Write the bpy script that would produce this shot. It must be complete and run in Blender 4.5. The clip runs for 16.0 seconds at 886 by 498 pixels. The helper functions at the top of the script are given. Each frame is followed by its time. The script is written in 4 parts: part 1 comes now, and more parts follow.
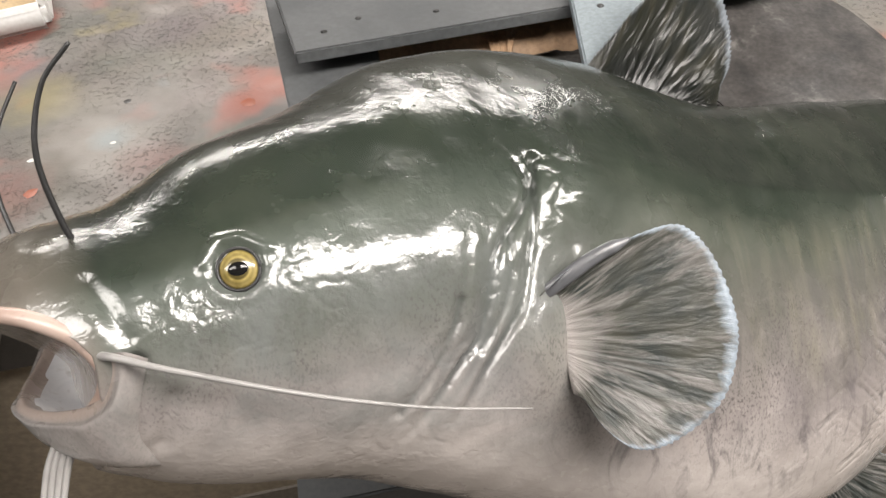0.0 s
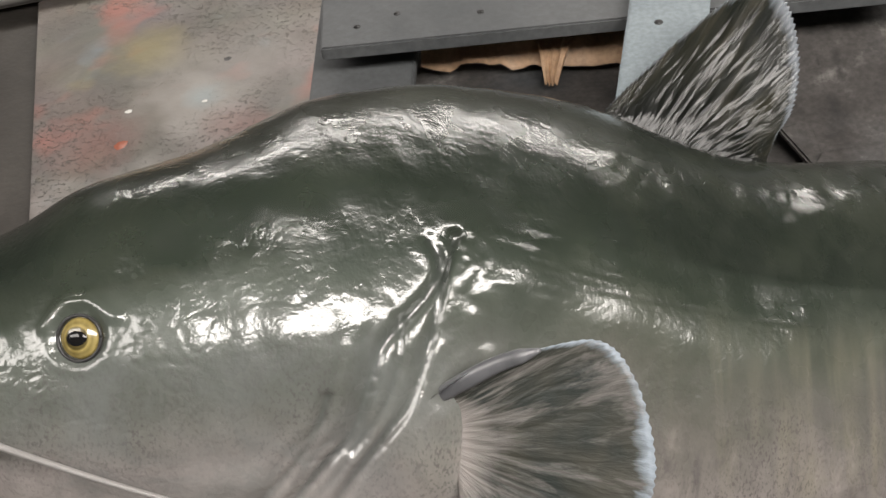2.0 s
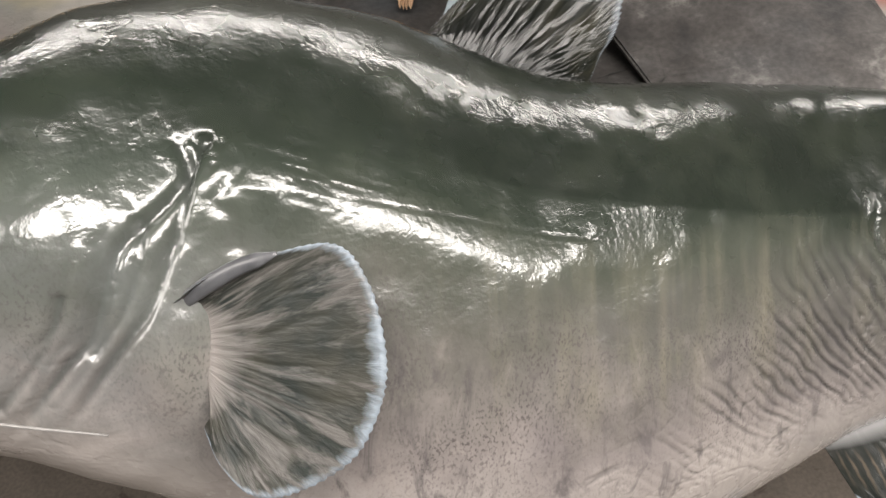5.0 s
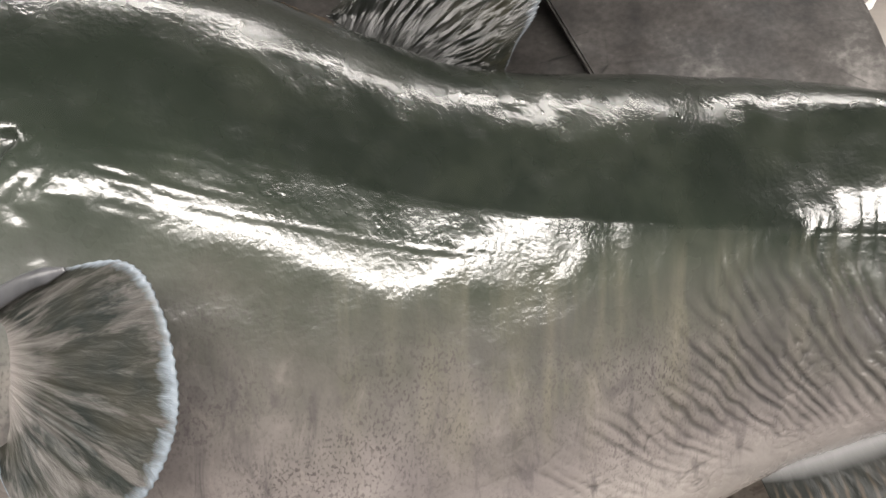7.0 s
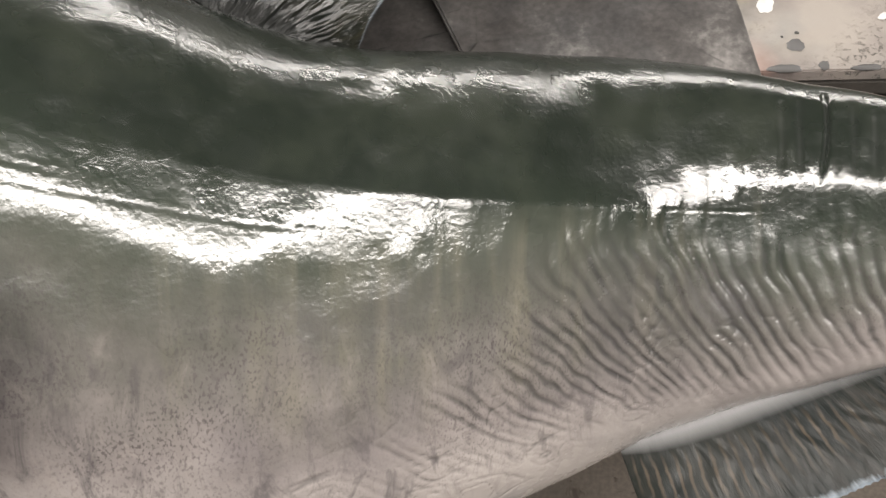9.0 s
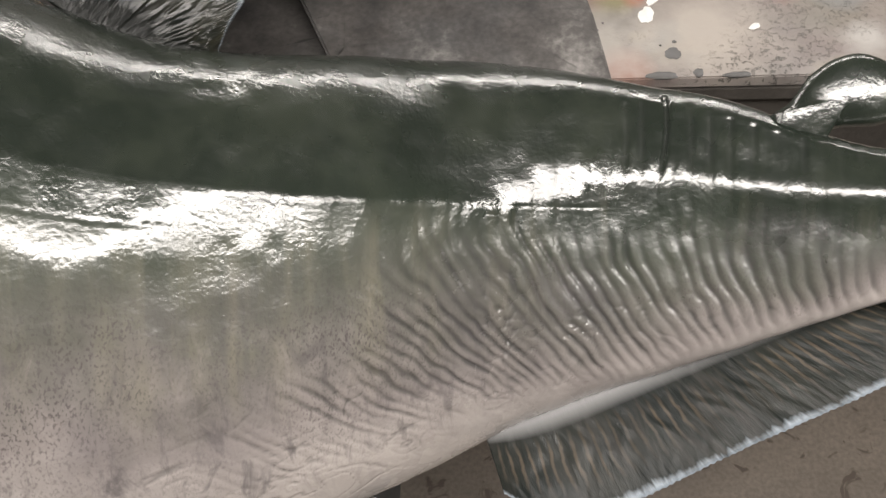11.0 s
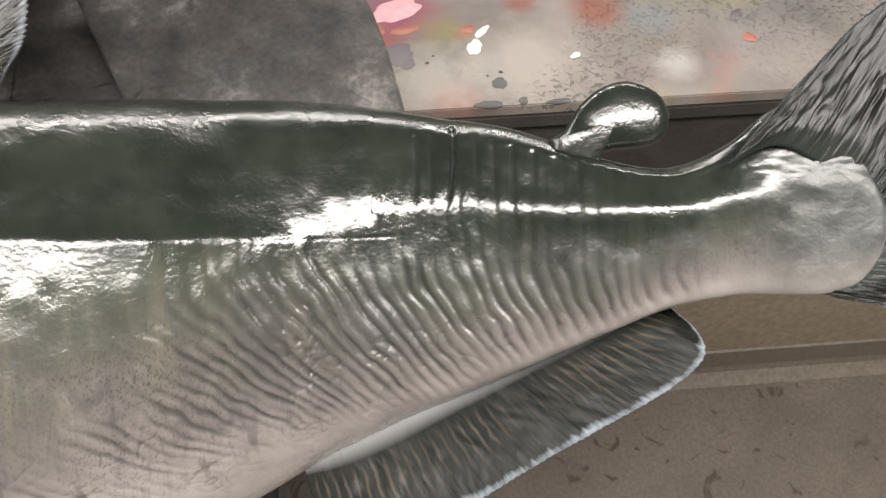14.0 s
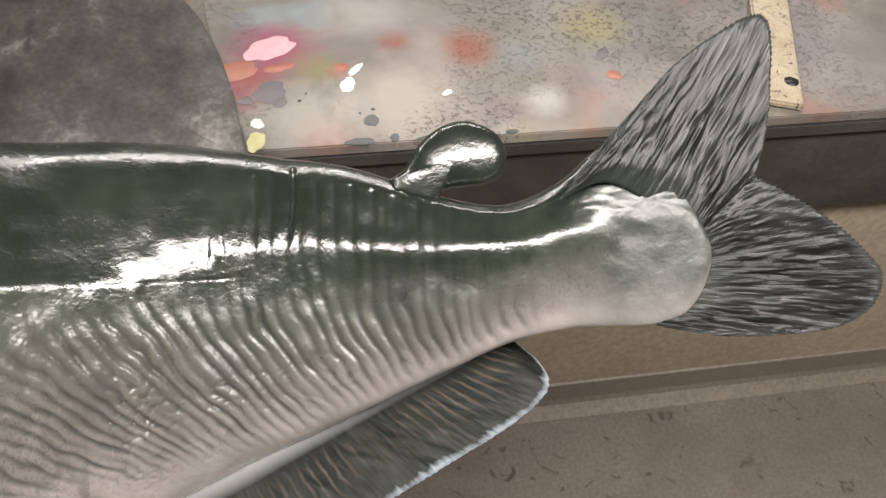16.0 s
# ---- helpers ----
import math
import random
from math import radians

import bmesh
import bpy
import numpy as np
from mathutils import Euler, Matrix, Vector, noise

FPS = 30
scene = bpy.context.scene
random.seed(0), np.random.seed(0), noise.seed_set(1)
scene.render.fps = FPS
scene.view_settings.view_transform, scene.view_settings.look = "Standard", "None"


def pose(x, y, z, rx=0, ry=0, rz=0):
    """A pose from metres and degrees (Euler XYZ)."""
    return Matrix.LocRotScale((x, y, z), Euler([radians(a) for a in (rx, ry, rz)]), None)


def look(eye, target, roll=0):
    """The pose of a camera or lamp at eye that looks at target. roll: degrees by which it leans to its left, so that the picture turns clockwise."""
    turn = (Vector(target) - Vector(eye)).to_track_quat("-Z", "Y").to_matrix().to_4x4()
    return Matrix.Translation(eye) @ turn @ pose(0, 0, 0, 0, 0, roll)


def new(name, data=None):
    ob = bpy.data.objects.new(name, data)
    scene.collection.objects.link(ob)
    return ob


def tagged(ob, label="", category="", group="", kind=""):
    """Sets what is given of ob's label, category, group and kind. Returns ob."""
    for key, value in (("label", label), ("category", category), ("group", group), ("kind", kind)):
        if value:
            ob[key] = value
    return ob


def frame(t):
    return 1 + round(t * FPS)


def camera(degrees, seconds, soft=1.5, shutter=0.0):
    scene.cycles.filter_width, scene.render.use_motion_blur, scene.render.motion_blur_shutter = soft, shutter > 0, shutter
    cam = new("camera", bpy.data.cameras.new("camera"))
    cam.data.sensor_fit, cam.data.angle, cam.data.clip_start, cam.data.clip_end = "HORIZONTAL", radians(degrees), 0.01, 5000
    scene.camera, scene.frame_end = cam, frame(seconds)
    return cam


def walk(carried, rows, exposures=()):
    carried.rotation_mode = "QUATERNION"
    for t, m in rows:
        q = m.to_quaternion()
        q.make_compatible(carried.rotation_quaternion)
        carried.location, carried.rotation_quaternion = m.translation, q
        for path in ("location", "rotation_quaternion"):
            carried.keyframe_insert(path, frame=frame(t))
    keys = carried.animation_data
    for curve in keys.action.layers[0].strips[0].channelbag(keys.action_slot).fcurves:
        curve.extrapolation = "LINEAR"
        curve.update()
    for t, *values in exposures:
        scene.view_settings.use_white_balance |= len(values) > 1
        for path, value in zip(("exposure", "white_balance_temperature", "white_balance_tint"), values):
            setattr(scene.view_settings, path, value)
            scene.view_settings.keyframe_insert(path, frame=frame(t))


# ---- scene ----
cam = camera(56.0, 16.0)
PATH = [
    (0, (0.072, -0.312, 1.867), (0.259, 0.938, 0.317), -3.5),
    (0.5, (0.12, -0.289, 1.854), (0.083, 0.974, 0.303), -8.5),
    (1, (0.169, -0.271, 1.848), (0.022, 0.979, 0.293), -10.2),
    (1.5, (0.215, -0.235, 1.858), (0.004, 0.986, 0.288), -11.5),
    (2, (0.244, -0.218, 1.854), (0.021, 0.957, 0.252), -11.8),
    (2.5, (0.281, -0.229, 1.854), (0.057, 0.922, 0.235), -12.4),
    (3, (0.298, -0.243, 1.853), (0.079, 0.875, 0.209), -12.7),
    (3.5, (0.316, -0.253, 1.854), (0.119, 0.848, 0.196), -12.0),
    (4, (0.334, -0.254, 1.849), (0.148, 0.835, 0.181), -11.7),
    (4.2, (0.34, -0.251, 1.844), (0.166, 0.841, 0.177), -11.1),
    (6.3, (0.447, -0.196, 1.79), (0.202, 0.871, 0.117), -11.8),
    (6.5, (0.456, -0.186, 1.789), (0.198, 0.885, 0.12), -12.6),
    (7, (0.492, -0.174, 1.775), (0.174, 0.827, 0.073), -15.3),
    (7.5, (0.532, -0.18, 1.775), (0.178, 0.802, 0.069), -15.8),
    (8, (0.548, -0.179, 1.774), (0.203, 0.789, 0.058), -16.0),
    (8.5, (0.559, -0.173, 1.77), (0.224, 0.787, 0.048), -15.9),
    (9, (0.582, -0.172, 1.767), (0.327, 0.79, 0.032), -12.7),
    (9.2, (0.592, -0.176, 1.77), (0.359, 0.786, 0.032), -11.7),
    (11.3, (0.654, -0.19, 1.778), (0.574, 0.803, 0.044), -4.9),
    (11.5, (0.66, -0.189, 1.781), (0.605, 0.802, 0.044), -3.9),
    (12, (0.678, -0.193, 1.782), (0.662, 0.812, 0.053), -2.3),
    (12.5, (0.686, -0.197, 1.786), (0.701, 0.823, 0.066), -1.2),
    (13, (0.701, -0.198, 1.788), (0.747, 0.832, 0.074), -0.3),
    (13.5, (0.718, -0.198, 1.789), (0.799, 0.838, 0.08), 0.6),
    (14, (0.735, -0.201, 1.791), (0.85, 0.842, 0.087), 1.6),
    (14.5, (0.748, -0.202, 1.791), (0.904, 0.839, 0.09), 3.2),
    (15, (0.766, -0.204, 1.792), (0.982, 0.842, 0.102), 5.5),
    (15.5, (0.786, -0.203, 1.797), (1.057, 0.873, 0.132), 7.2),
    (16, (0.802, -0.206, 1.8), (1.108, 0.878, 0.147), 8.3),
]
PIVOT = Vector((0.5, 0.1, 1.25))
BASE = Matrix.Translation(PIVOT) @ pose(0, 0, 0, 5.5) @ Matrix.Translation(-PIVOT)
EXPOSURES = [(0, 0.10), (0.4, -0.28), (0.7, -0.40), (1.5, -0.40), (2.2, -0.35), (2.6, -0.28), (3.0, -0.12), (3.5, -0.08), (4.2, -0.09), (6.3, -0.22), (9.2, -0.28), (11.3, -0.34), (13.0, -0.34), (14.5, -0.22), (16.0, -0.16)]
walk(cam, [(t, BASE @ look(eye, target, roll)) for t, eye, target, roll in PATH], EXPOSURES)

# ---- light ----
world = bpy.data.worlds.new("world")
scene.world = world
world.use_nodes = True
world.node_tree.nodes["Background"].inputs[0].default_value = (0.9, 0.95, 1.0, 1)
world.node_tree.nodes["Background"].inputs[1].default_value = 0.02


def area_lamp(name, eye, target, sx, sy, watts, colour):
    d = bpy.data.lights.new(name, "AREA")
    d.shape, d.size, d.size_y, d.energy, d.color = "RECTANGLE", sx, sy, watts, colour
    ob = new(name, d)
    ob.matrix_world = look(eye, target)
    return ob


LAMPS = [  # eye, target, width, depth, watts
    ((1.40, -0.50, 2.66), (1.40, -0.50, 0), 2.5, 0.46, 92),
    ((-1.1, -0.50, 2.66), (-1.1, -0.50, 0), 1.5, 0.50, 27),
    ((0.60, 2.45, 2.66), (0.60, 2.45, 0), 4.4, 0.34, 126),
]
for eye_, target_, sx_, sy_, watts_ in LAMPS:
    area_lamp("tube_light", eye_, target_, sx_, sy_, watts_, (1.0, 0.94, 0.89))


# ---- materials ----
class Nodes:
    """A small builder for node materials."""

    def __init__(self, name):
        self.mat = bpy.data.materials.new(name)
        self.mat.use_nodes = True
        self.t = self.mat.node_tree
        self.b = self.t.nodes["Principled BSDF"]

    def node(self, kind, **values):
        n = self.t.nodes.new(kind)
        for k, v in values.items():
            setattr(n, k, v)
        return n

    def link(self, a, b):
        self.t.links.new(a, b)

    def put(self, socket, value):
        if hasattr(value, "is_output"):
            self.link(value, socket)
        elif value is not None:
            socket.default_value = value

    def coords(self, kind="Object", scale=(1, 1, 1), shift=(0, 0, 0), rot=(0, 0, 0)):
        tc = self.node("ShaderNodeTexCoord")
        mp = self.node("ShaderNodeMapping")
        self.link(tc.outputs[kind], mp.inputs[0])
        mp.inputs[1].default_value, mp.inputs[2].default_value, mp.inputs[3].default_value = shift, rot, scale
        return mp.outputs[0]

    def noise(self, vec, scale, detail=4, rough=0.55, warp=0.0):
        n = self.node("ShaderNodeTexNoise")
        self.link(vec, n.inputs["Vector"])
        n.inputs["Scale"].default_value, n.inputs["Detail"].default_value = scale, detail
        n.inputs["Roughness"].default_value, n.inputs["Distortion"].default_value = rough, warp
        return n.outputs["Fac"]

    def cells(self, vec, scale, feature="F1"):
        n = self.node("ShaderNodeTexVoronoi", feature=feature)
        self.link(vec, n.inputs["Vector"])
        n.inputs["Scale"].default_value = scale
        return n.outputs["Distance"]

    def ramp(self, fac, stops):
        r = self.node("ShaderNodeValToRGB")
        self.link(fac, r.inputs[0])
        e = r.color_ramp.elements
        while len(e) < len(stops):
            e.new(0.5)
        for el, (p, c) in zip(e, stops):
            el.position = p
            el.color = (*c, 1) if isinstance(c, tuple) else (c, c, c, 1)
        return r.outputs[0]

    def math(self, op, a, b=0.0, clamp=False):
        m = self.node("ShaderNodeMath", operation=op, use_clamp=clamp)
        self.put(m.inputs[0], a)
        self.put(m.inputs[1], b)
        return m.outputs[0]

    def mix(self, fac, a, b, blend="MIX"):
        m = self.node("ShaderNodeMix", data_type="RGBA", blend_type=blend)
        self.put(m.inputs[0], fac)
        self.put(m.inputs[6], (*a, 1) if isinstance(a, tuple) else a)
        self.put(m.inputs[7], (*b, 1) if isinstance(b, tuple) else b)
        return m.outputs[2]

    def split(self, vec):
        s = self.node("ShaderNodeSeparateXYZ")
        self.link(vec, s.inputs[0])
        return s.outputs

    def bump(self, height, strength=0.3, distance=0.002, after=None):
        b = self.node("ShaderNodeBump")
        b.inputs["Strength"].default_value, b.inputs["Distance"].default_value = strength, distance
        self.link(height, b.inputs["Height"])
        if after is not None:
            self.link(after, b.inputs["Normal"])
        return b.outputs[0]

    def done(self, colour, rough=0.5, normal=None, metal=0.0, coat=0.0, coat_rough=0.1, coat_normal=None):
        i = self.b.inputs
        self.put(i["Base Color"], (*colour, 1) if isinstance(colour, tuple) else colour)
        self.put(i["Roughness"], rough)
        i["Metallic"].default_value = metal
        i["Coat Weight"].default_value = coat
        self.put(i["Coat Roughness"], coat_rough)
        if normal is not None:
            self.link(normal, i["Normal"])
        if coat_normal is not None:
            self.link(coat_normal, i["Coat Normal"])
        return self.mat


def mottled(name, dark, light, scale=6.0, rough=0.6, bump=0.2, fleck=None):
    n = Nodes(name)
    v = n.coords()
    big, fine = n.noise(v, scale, 5, 0.6, 0.6), n.noise(v, scale * 22, 4)
    c = n.ramp(big, [(0.3, dark), (0.7, light)])
    c = n.mix(0.25, c, n.ramp(fine, [(0.35, 0.15), (0.65, 0.75)]), "OVERLAY")
    if fleck:
        f = n.noise(n.coords(scale=(1, 1, 1)), fleck[0], 3, 0.6, 1.2)
        c = n.mix(n.ramp(f, [(fleck[1], 0.0), (fleck[1] + 0.06, 1.0)]), c, fleck[2])
    return n.done(c, n.ramp(fine, [(0.3, rough - 0.1), (0.7, rough + 0.1)]), n.bump(fine, bump, 0.002))


def fish_skin():
    n = Nodes("varnished_fish_skin")
    tc = n.node("ShaderNodeTexCoord")
    uv = n.split(tc.outputs["UV"])
    along, height = uv[0], uv[1]
    obj = n.coords()
    wide = n.noise(obj, 9, 4, 0.6, 0.5)
    fine = n.noise(obj, 60, 5, 0.65)
    up = n.math("ADD", height, n.math("MULTIPLY", n.math("SUBTRACT", wide, 0.5), 0.34))
    up = n.math("ADD", up, n.math("MULTIPLY", n.math("SUBTRACT", fine, 0.5), 0.10))
    up = n.math("ADD", up, n.ramp(along, [(0.28, 0.02), (0.40, 0.0), (0.54, 0.01), (0.61, 0.07), (0.68, 0.19), (0.80, 0.19), (0.88, 0.09), (0.93, 0.05)]))
    pig_shade = n.node("ShaderNodeUVMap", uv_map="Folds")
    fold, over = n.split(pig_shade.outputs[0])[:2]
    # the back darkens along the lateral line
    edge = n.math("SUBTRACT", n.ramp(over, [(0.40, 0.0), (0.495, 0.03), (0.52, 0.15)]), 0.03)
    up = n.math("ADD", up, n.math("MULTIPLY", edge, n.ramp(along, [(0.32, 0.0), (0.42, 1.0), (0.66, 1.0), (0.74, 0.0)])))
    skin = n.ramp(up, [(0.10, (0.46, 0.42, 0.395)), (0.28, (0.262, 0.235, 0.224)), (0.46, (0.116, 0.114, 0.098)),
                       (0.60, (0.066, 0.074, 0.058)), (0.71, (0.026, 0.034, 0.025)), (0.9, (0.016, 0.021, 0.016))])
    # pigment and painted-in fold shade: furrows dark, crests pale
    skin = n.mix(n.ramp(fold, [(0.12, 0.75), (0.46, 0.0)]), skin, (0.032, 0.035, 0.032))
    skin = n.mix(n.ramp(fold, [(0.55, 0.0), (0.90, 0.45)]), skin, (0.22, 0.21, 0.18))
    # green-yellow bars along the flank
    bars = n.math("ADD", n.noise(n.coords(scale=(46, 4.0, 4.0), rot=(0, 0, 0.12)), 1.0, 3, 0.6, 0.5), n.math("MULTIPLY", n.math("SUBTRACT", wide, 0.5), 0.5))
    mid = n.math("MULTIPLY", n.ramp(height, [(0.26, 0.0), (0.44, 1.0), (0.60, 0.7), (0.68, 0.0)]), n.ramp(along, [(0.36, 0.0), (0.42, 1.0), (0.56, 1.0), (0.70, 0.25)]))
    skin = n.mix(n.math("MULTIPLY", n.ramp(bars, [(0.48, 0.0), (0.72, 0.6)]), mid), skin, (0.215, 0.200, 0.150))
    skin = n.mix(n.math("MULTIPLY", n.ramp(bars, [(0.30, 0.25), (0.50, 0.0)]), mid), skin, (0.055, 0.058, 0.052))
    cheek = n.math("MULTIPLY", n.ramp(along, [(0.24, 1.0), (0.36, 0.0)]), n.ramp(height, [(0.25, 0.0), (0.42, 0.75), (0.62, 0.75), (0.7, 0.0)]))
    skin = n.mix(n.math("MULTIPLY", cheek, n.ramp(wide, [(0.3, 1.0), (0.7, 0.45)])), skin, (0.100, 0.116, 0.102))
    # dark speckles of the lower flank and cheek
    spots = n.noise(n.coords(scale=(1, 0.6, 1)), 560, 2, 0.5)
    patch = n.ramp(n.noise(obj, 11, 3), [(0.36, 0.1), (0.66, 1.0)])
    low = n.ramp(height, [(0.12, 0.0), (0.3, 1.0), (0.5, 0.9), (0.62, 0.0)])
    skin = n.mix(n.math("MULTIPLY", n.math("MULTIPLY", n.ramp(spots, [(0.52, 0.0), (0.64, 0.75)]), patch), low), skin, (0.07, 0.06, 0.06))
    # smudged upright strokes low on the flank
    smear = n.noise(n.coords(scale=(60, 22, 22), rot=(0, 0, 0.2)), 1.0, 4, 0.65, 0.9)
    lower = n.math("MULTIPLY", n.ramp(height, [(0.06, 0.0), (0.18, 1.0), (0.40, 0.8), (0.52, 0.0)]), n.ramp(along, [(0.22, 0.1), (0.32, 1.0), (0.62, 0.6), (0.72, 0.0)]))
    skin = n.mix(n.math("MULTIPLY", n.ramp(smear, [(0.52, 0.0), (0.66, 0.75)]), lower), skin, (0.085, 0.077, 0.080))
    skin = n.mix(n.math("MULTIPLY", n.ramp(smear, [(0.30, 0.5), (0.44, 0.0)]), lower), skin, (0.36, 0.32, 0.295))
    # bluish-violet clouds on the flank
    skin = n.mix(n.math("MULTIPLY", n.ramp(n.noise(n.coords(shift=(3, 1, 0)), 7, 3), [(0.5, 0.0), (0.7, 0.35)]), low), skin, (0.095, 0.083, 0.095))
    # grey-blue clouds on the lower head
    haze = n.math("MULTIPLY", n.ramp(along, [(0.07, 0.0), (0.13, 1.0), (0.25, 0.9), (0.34, 0.0)]), n.ramp(height, [(0.06, 0.0), (0.16, 0.8), (0.46, 1.0), (0.62, 0.0)]))
    skin = n.mix(n.math("MULTIPLY", haze, n.ramp(n.noise(n.coords(shift=(9, 3, 5)), 17, 5, 0.62, 0.6), [(0.34, 0.85), (0.64, 0.1)])), skin, (0.150, 0.160, 0.155))
    # pinkish mouth and lips, grey-blue in front of the cheek
    face = n.ramp(along, [(0.045, 1.0), (0.075, 0.0)])
    pink = n.math("MULTIPLY", face, n.ramp(height, [(0.44, 1.0), (0.56, 0.0)]))
    skin = n.mix(n.math("MULTIPLY", pink, 0.7), skin, (0.36, 0.28, 0.245))
    # pinkish-tan snout, its colour lifted further to paint in the highlight there
    snout = n.math("MULTIPLY", n.ramp(along, [(0.020, 0.9), (0.075, 0.0)]), n.ramp(wide, [(0.3, 0.6), (0.6, 1.0)]))
    skin = n.mix(snout, skin, (0.25, 0.215, 0.185))
    cloud = n.noise(n.coords(shift=(6, 2, 4)), 14, 4, 0.6)
    skin = n.mix(n.math("MULTIPLY", n.ramp(cloud, [(0.46, 0.0), (0.66, 0.28)]), n.ramp(height, [(0.55, 0.0), (0.7, 1.0)])), skin, (0.060, 0.068, 0.050))
    # grey-green mottling at the root of the tail
    motley = n.noise(n.coords(shift=(2, 7, 1)), 42, 5, 0.65, 0.8)
    rear = n.math("MULTIPLY", n.ramp(along, [(0.885, 0.0), (0.93, 0.9)]), n.ramp(height, [(0.06, 0.6), (0.25, 1.0), (0.75, 1.0), (0.95, 0.3)]))
    skin = n.mix(rear, skin, n.ramp(motley, [(0.34, (0.018, 0.024, 0.020)), (0.5, (0.046, 0.054, 0.047)), (0.66, (0.085, 0.092, 0.082))]))
    pores = n.noise(obj, 230, 2, 0.5)
    lumps = n.noise(obj, 48, 3, 0.6, 0.5)
    rough = n.ramp(n.noise(obj, 25, 3), [(0.3, 0.22), (0.7, 0.34)])
    lumps = n.math("MULTIPLY", lumps, n.ramp(along, [(0.18, 1.0), (0.34, 0.45), (0.55, 0.35)]))
    b1 = n.bump(lumps, 0.12, 0.004)
    pits = n.math("MULTIPLY", n.ramp(n.noise(obj, 120, 3, 0.6, 0.6), [(0.30, 0.0), (0.46, 1.0)]), n.ramp(n.noise(n.coords(shift=(1, 4, 2)), 16, 3), [(0.42, 0.0), (0.60, 1.0)]))
    pits = n.math("MULTIPLY", pits, n.ramp(along, [(0.22, 1.0), (0.34, 0.25)]))
    b1 = n.bump(pits, 0.13, 0.0025, b1)
    b2 = n.bump(pores, 0.28, 0.0012, b1)
    # the varnish is duller over the folds
    dull = n.math("MULTIPLY", n.ramp(over, [(0.34, 0.14), (0.47, 0.0)]), n.ramp(along, [(0.56, 0.0), (0.68, 1.0)]))
    dull = n.math("ADD", dull, n.ramp(along, [(0.912, 0.0), (0.945, 0.24)]))
    dull = n.math("ADD", dull, n.ramp(n.noise(obj, 34, 4, 0.6), [(0.35, 0.13), (0.65, 0.26)]))
    n.b.inputs["Specular IOR Level"].default_value = 0.2
    n.b.inputs["Coat IOR"].default_value = 1.7
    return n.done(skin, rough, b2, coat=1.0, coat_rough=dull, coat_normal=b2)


def fin_skin(name, pale, dark, edge, streak=26.0, cover=0.5, rim=0.9, coat=0.5, root=0.12, base=None, gloss=0.24, draw=2.6, stripes=0):
    n = Nodes(name)
    tc = n.node("ShaderNodeTexCoord")
    uv = n.split(tc.outputs["UV"])
    mp = n.node("ShaderNodeMapping")
    n.link(tc.outputs["UV"], mp.inputs[0])
    mp.inputs[3].default_value = (streak, draw, 1)
    s = n.noise(mp.outputs[0], 1.0, 5, 0.62, 0.8)
    cloud = n.noise(n.coords(), 16, 3)
    s = n.math("ADD", s, n.math("MULTIPLY", n.math("SUBTRACT", cloud, 0.5), 0.35))
    tone = n.mix(n.ramp(n.noise(n.coords(shift=(2, 3, 1)), 26, 2), [(0.4, 0.0), (0.6, 1.0)]), dark, tuple(c_ * f_ for c_, f_ in zip(dark, (1.9, 1.6, 1.45))))
    c = n.ramp(s, [(cover - 0.12, 0.0), (cover + 0.08, 1.0)])
    c = n.mix(c, pale, tone)
    c = n.mix(n.ramp(uv[1], [(root * 0.3, 1.0), (root, 0.0)]), c, base or pale)
    jag = n.math("ADD", uv[1], n.math("MULTIPLY", n.math("SUBTRACT", s, 0.5), 0.22))
    c = n.mix(n.ramp(jag, [(rim - 0.05, 0.0), (rim + 0.04, 1.0)]), c, edge)
    if stripes:  # pale rays between the root and the edge
        beat = n.math("SINE", n.math("ADD", n.math("MULTIPLY", uv[0], 6.283 * stripes), n.math("MULTIPLY", n.noise(n.coords(), 34, 3), 7.0)))
        span = n.math("MULTIPLY", n.ramp(uv[1], [(0.20, 0.0), (0.36, 1.0), (0.60, 0.7), (0.80, 0.0)]), n.ramp(cloud, [(0.40, 0.2), (0.60, 1.0)]))
        c = n.mix(n.math("MULTIPLY", n.ramp(beat, [(0.35, 0.0), (0.95, 0.8)]), span), c, (0.105, 0.082, 0.058))
    fine = n.noise(mp.outputs[0], 3.0, 4)
    n.b.inputs["Specular IOR Level"].default_value = 0.15
    wet = n.noise(mp.outputs[0], 2.6, 4, 0.6, 1.2)
    b1 = n.bump(wet, 0.30, 0.002)
    b2 = n.bump(fine, 0.22, 0.0012, b1)
    return n.done(c, n.ramp(wet, [(0.35, 0.34), (0.65, 0.6)]), b2, coat=coat, coat_rough=gloss, coat_normal=b2)


def soft_flesh(name, dark, light):
    n = Nodes(name)
    v = n.coords()
    big, fine = n.noise(v, 24, 4, 0.6, 0.5), n.noise(v, 150, 3)
    c = n.ramp(big, [(0.35, dark), (0.65, light)])
    c = n.mix(n.ramp(n.noise(n.coords(shift=(5, 0, 0)), 60, 3), [(0.60, 0.0), (0.72, 0.5)]), c, (0.16, 0.13, 0.12))
    return n.done(c, 0.38, n.bump(fine, 0.25, 0.001), coat=0.5, coat_rough=0.2)


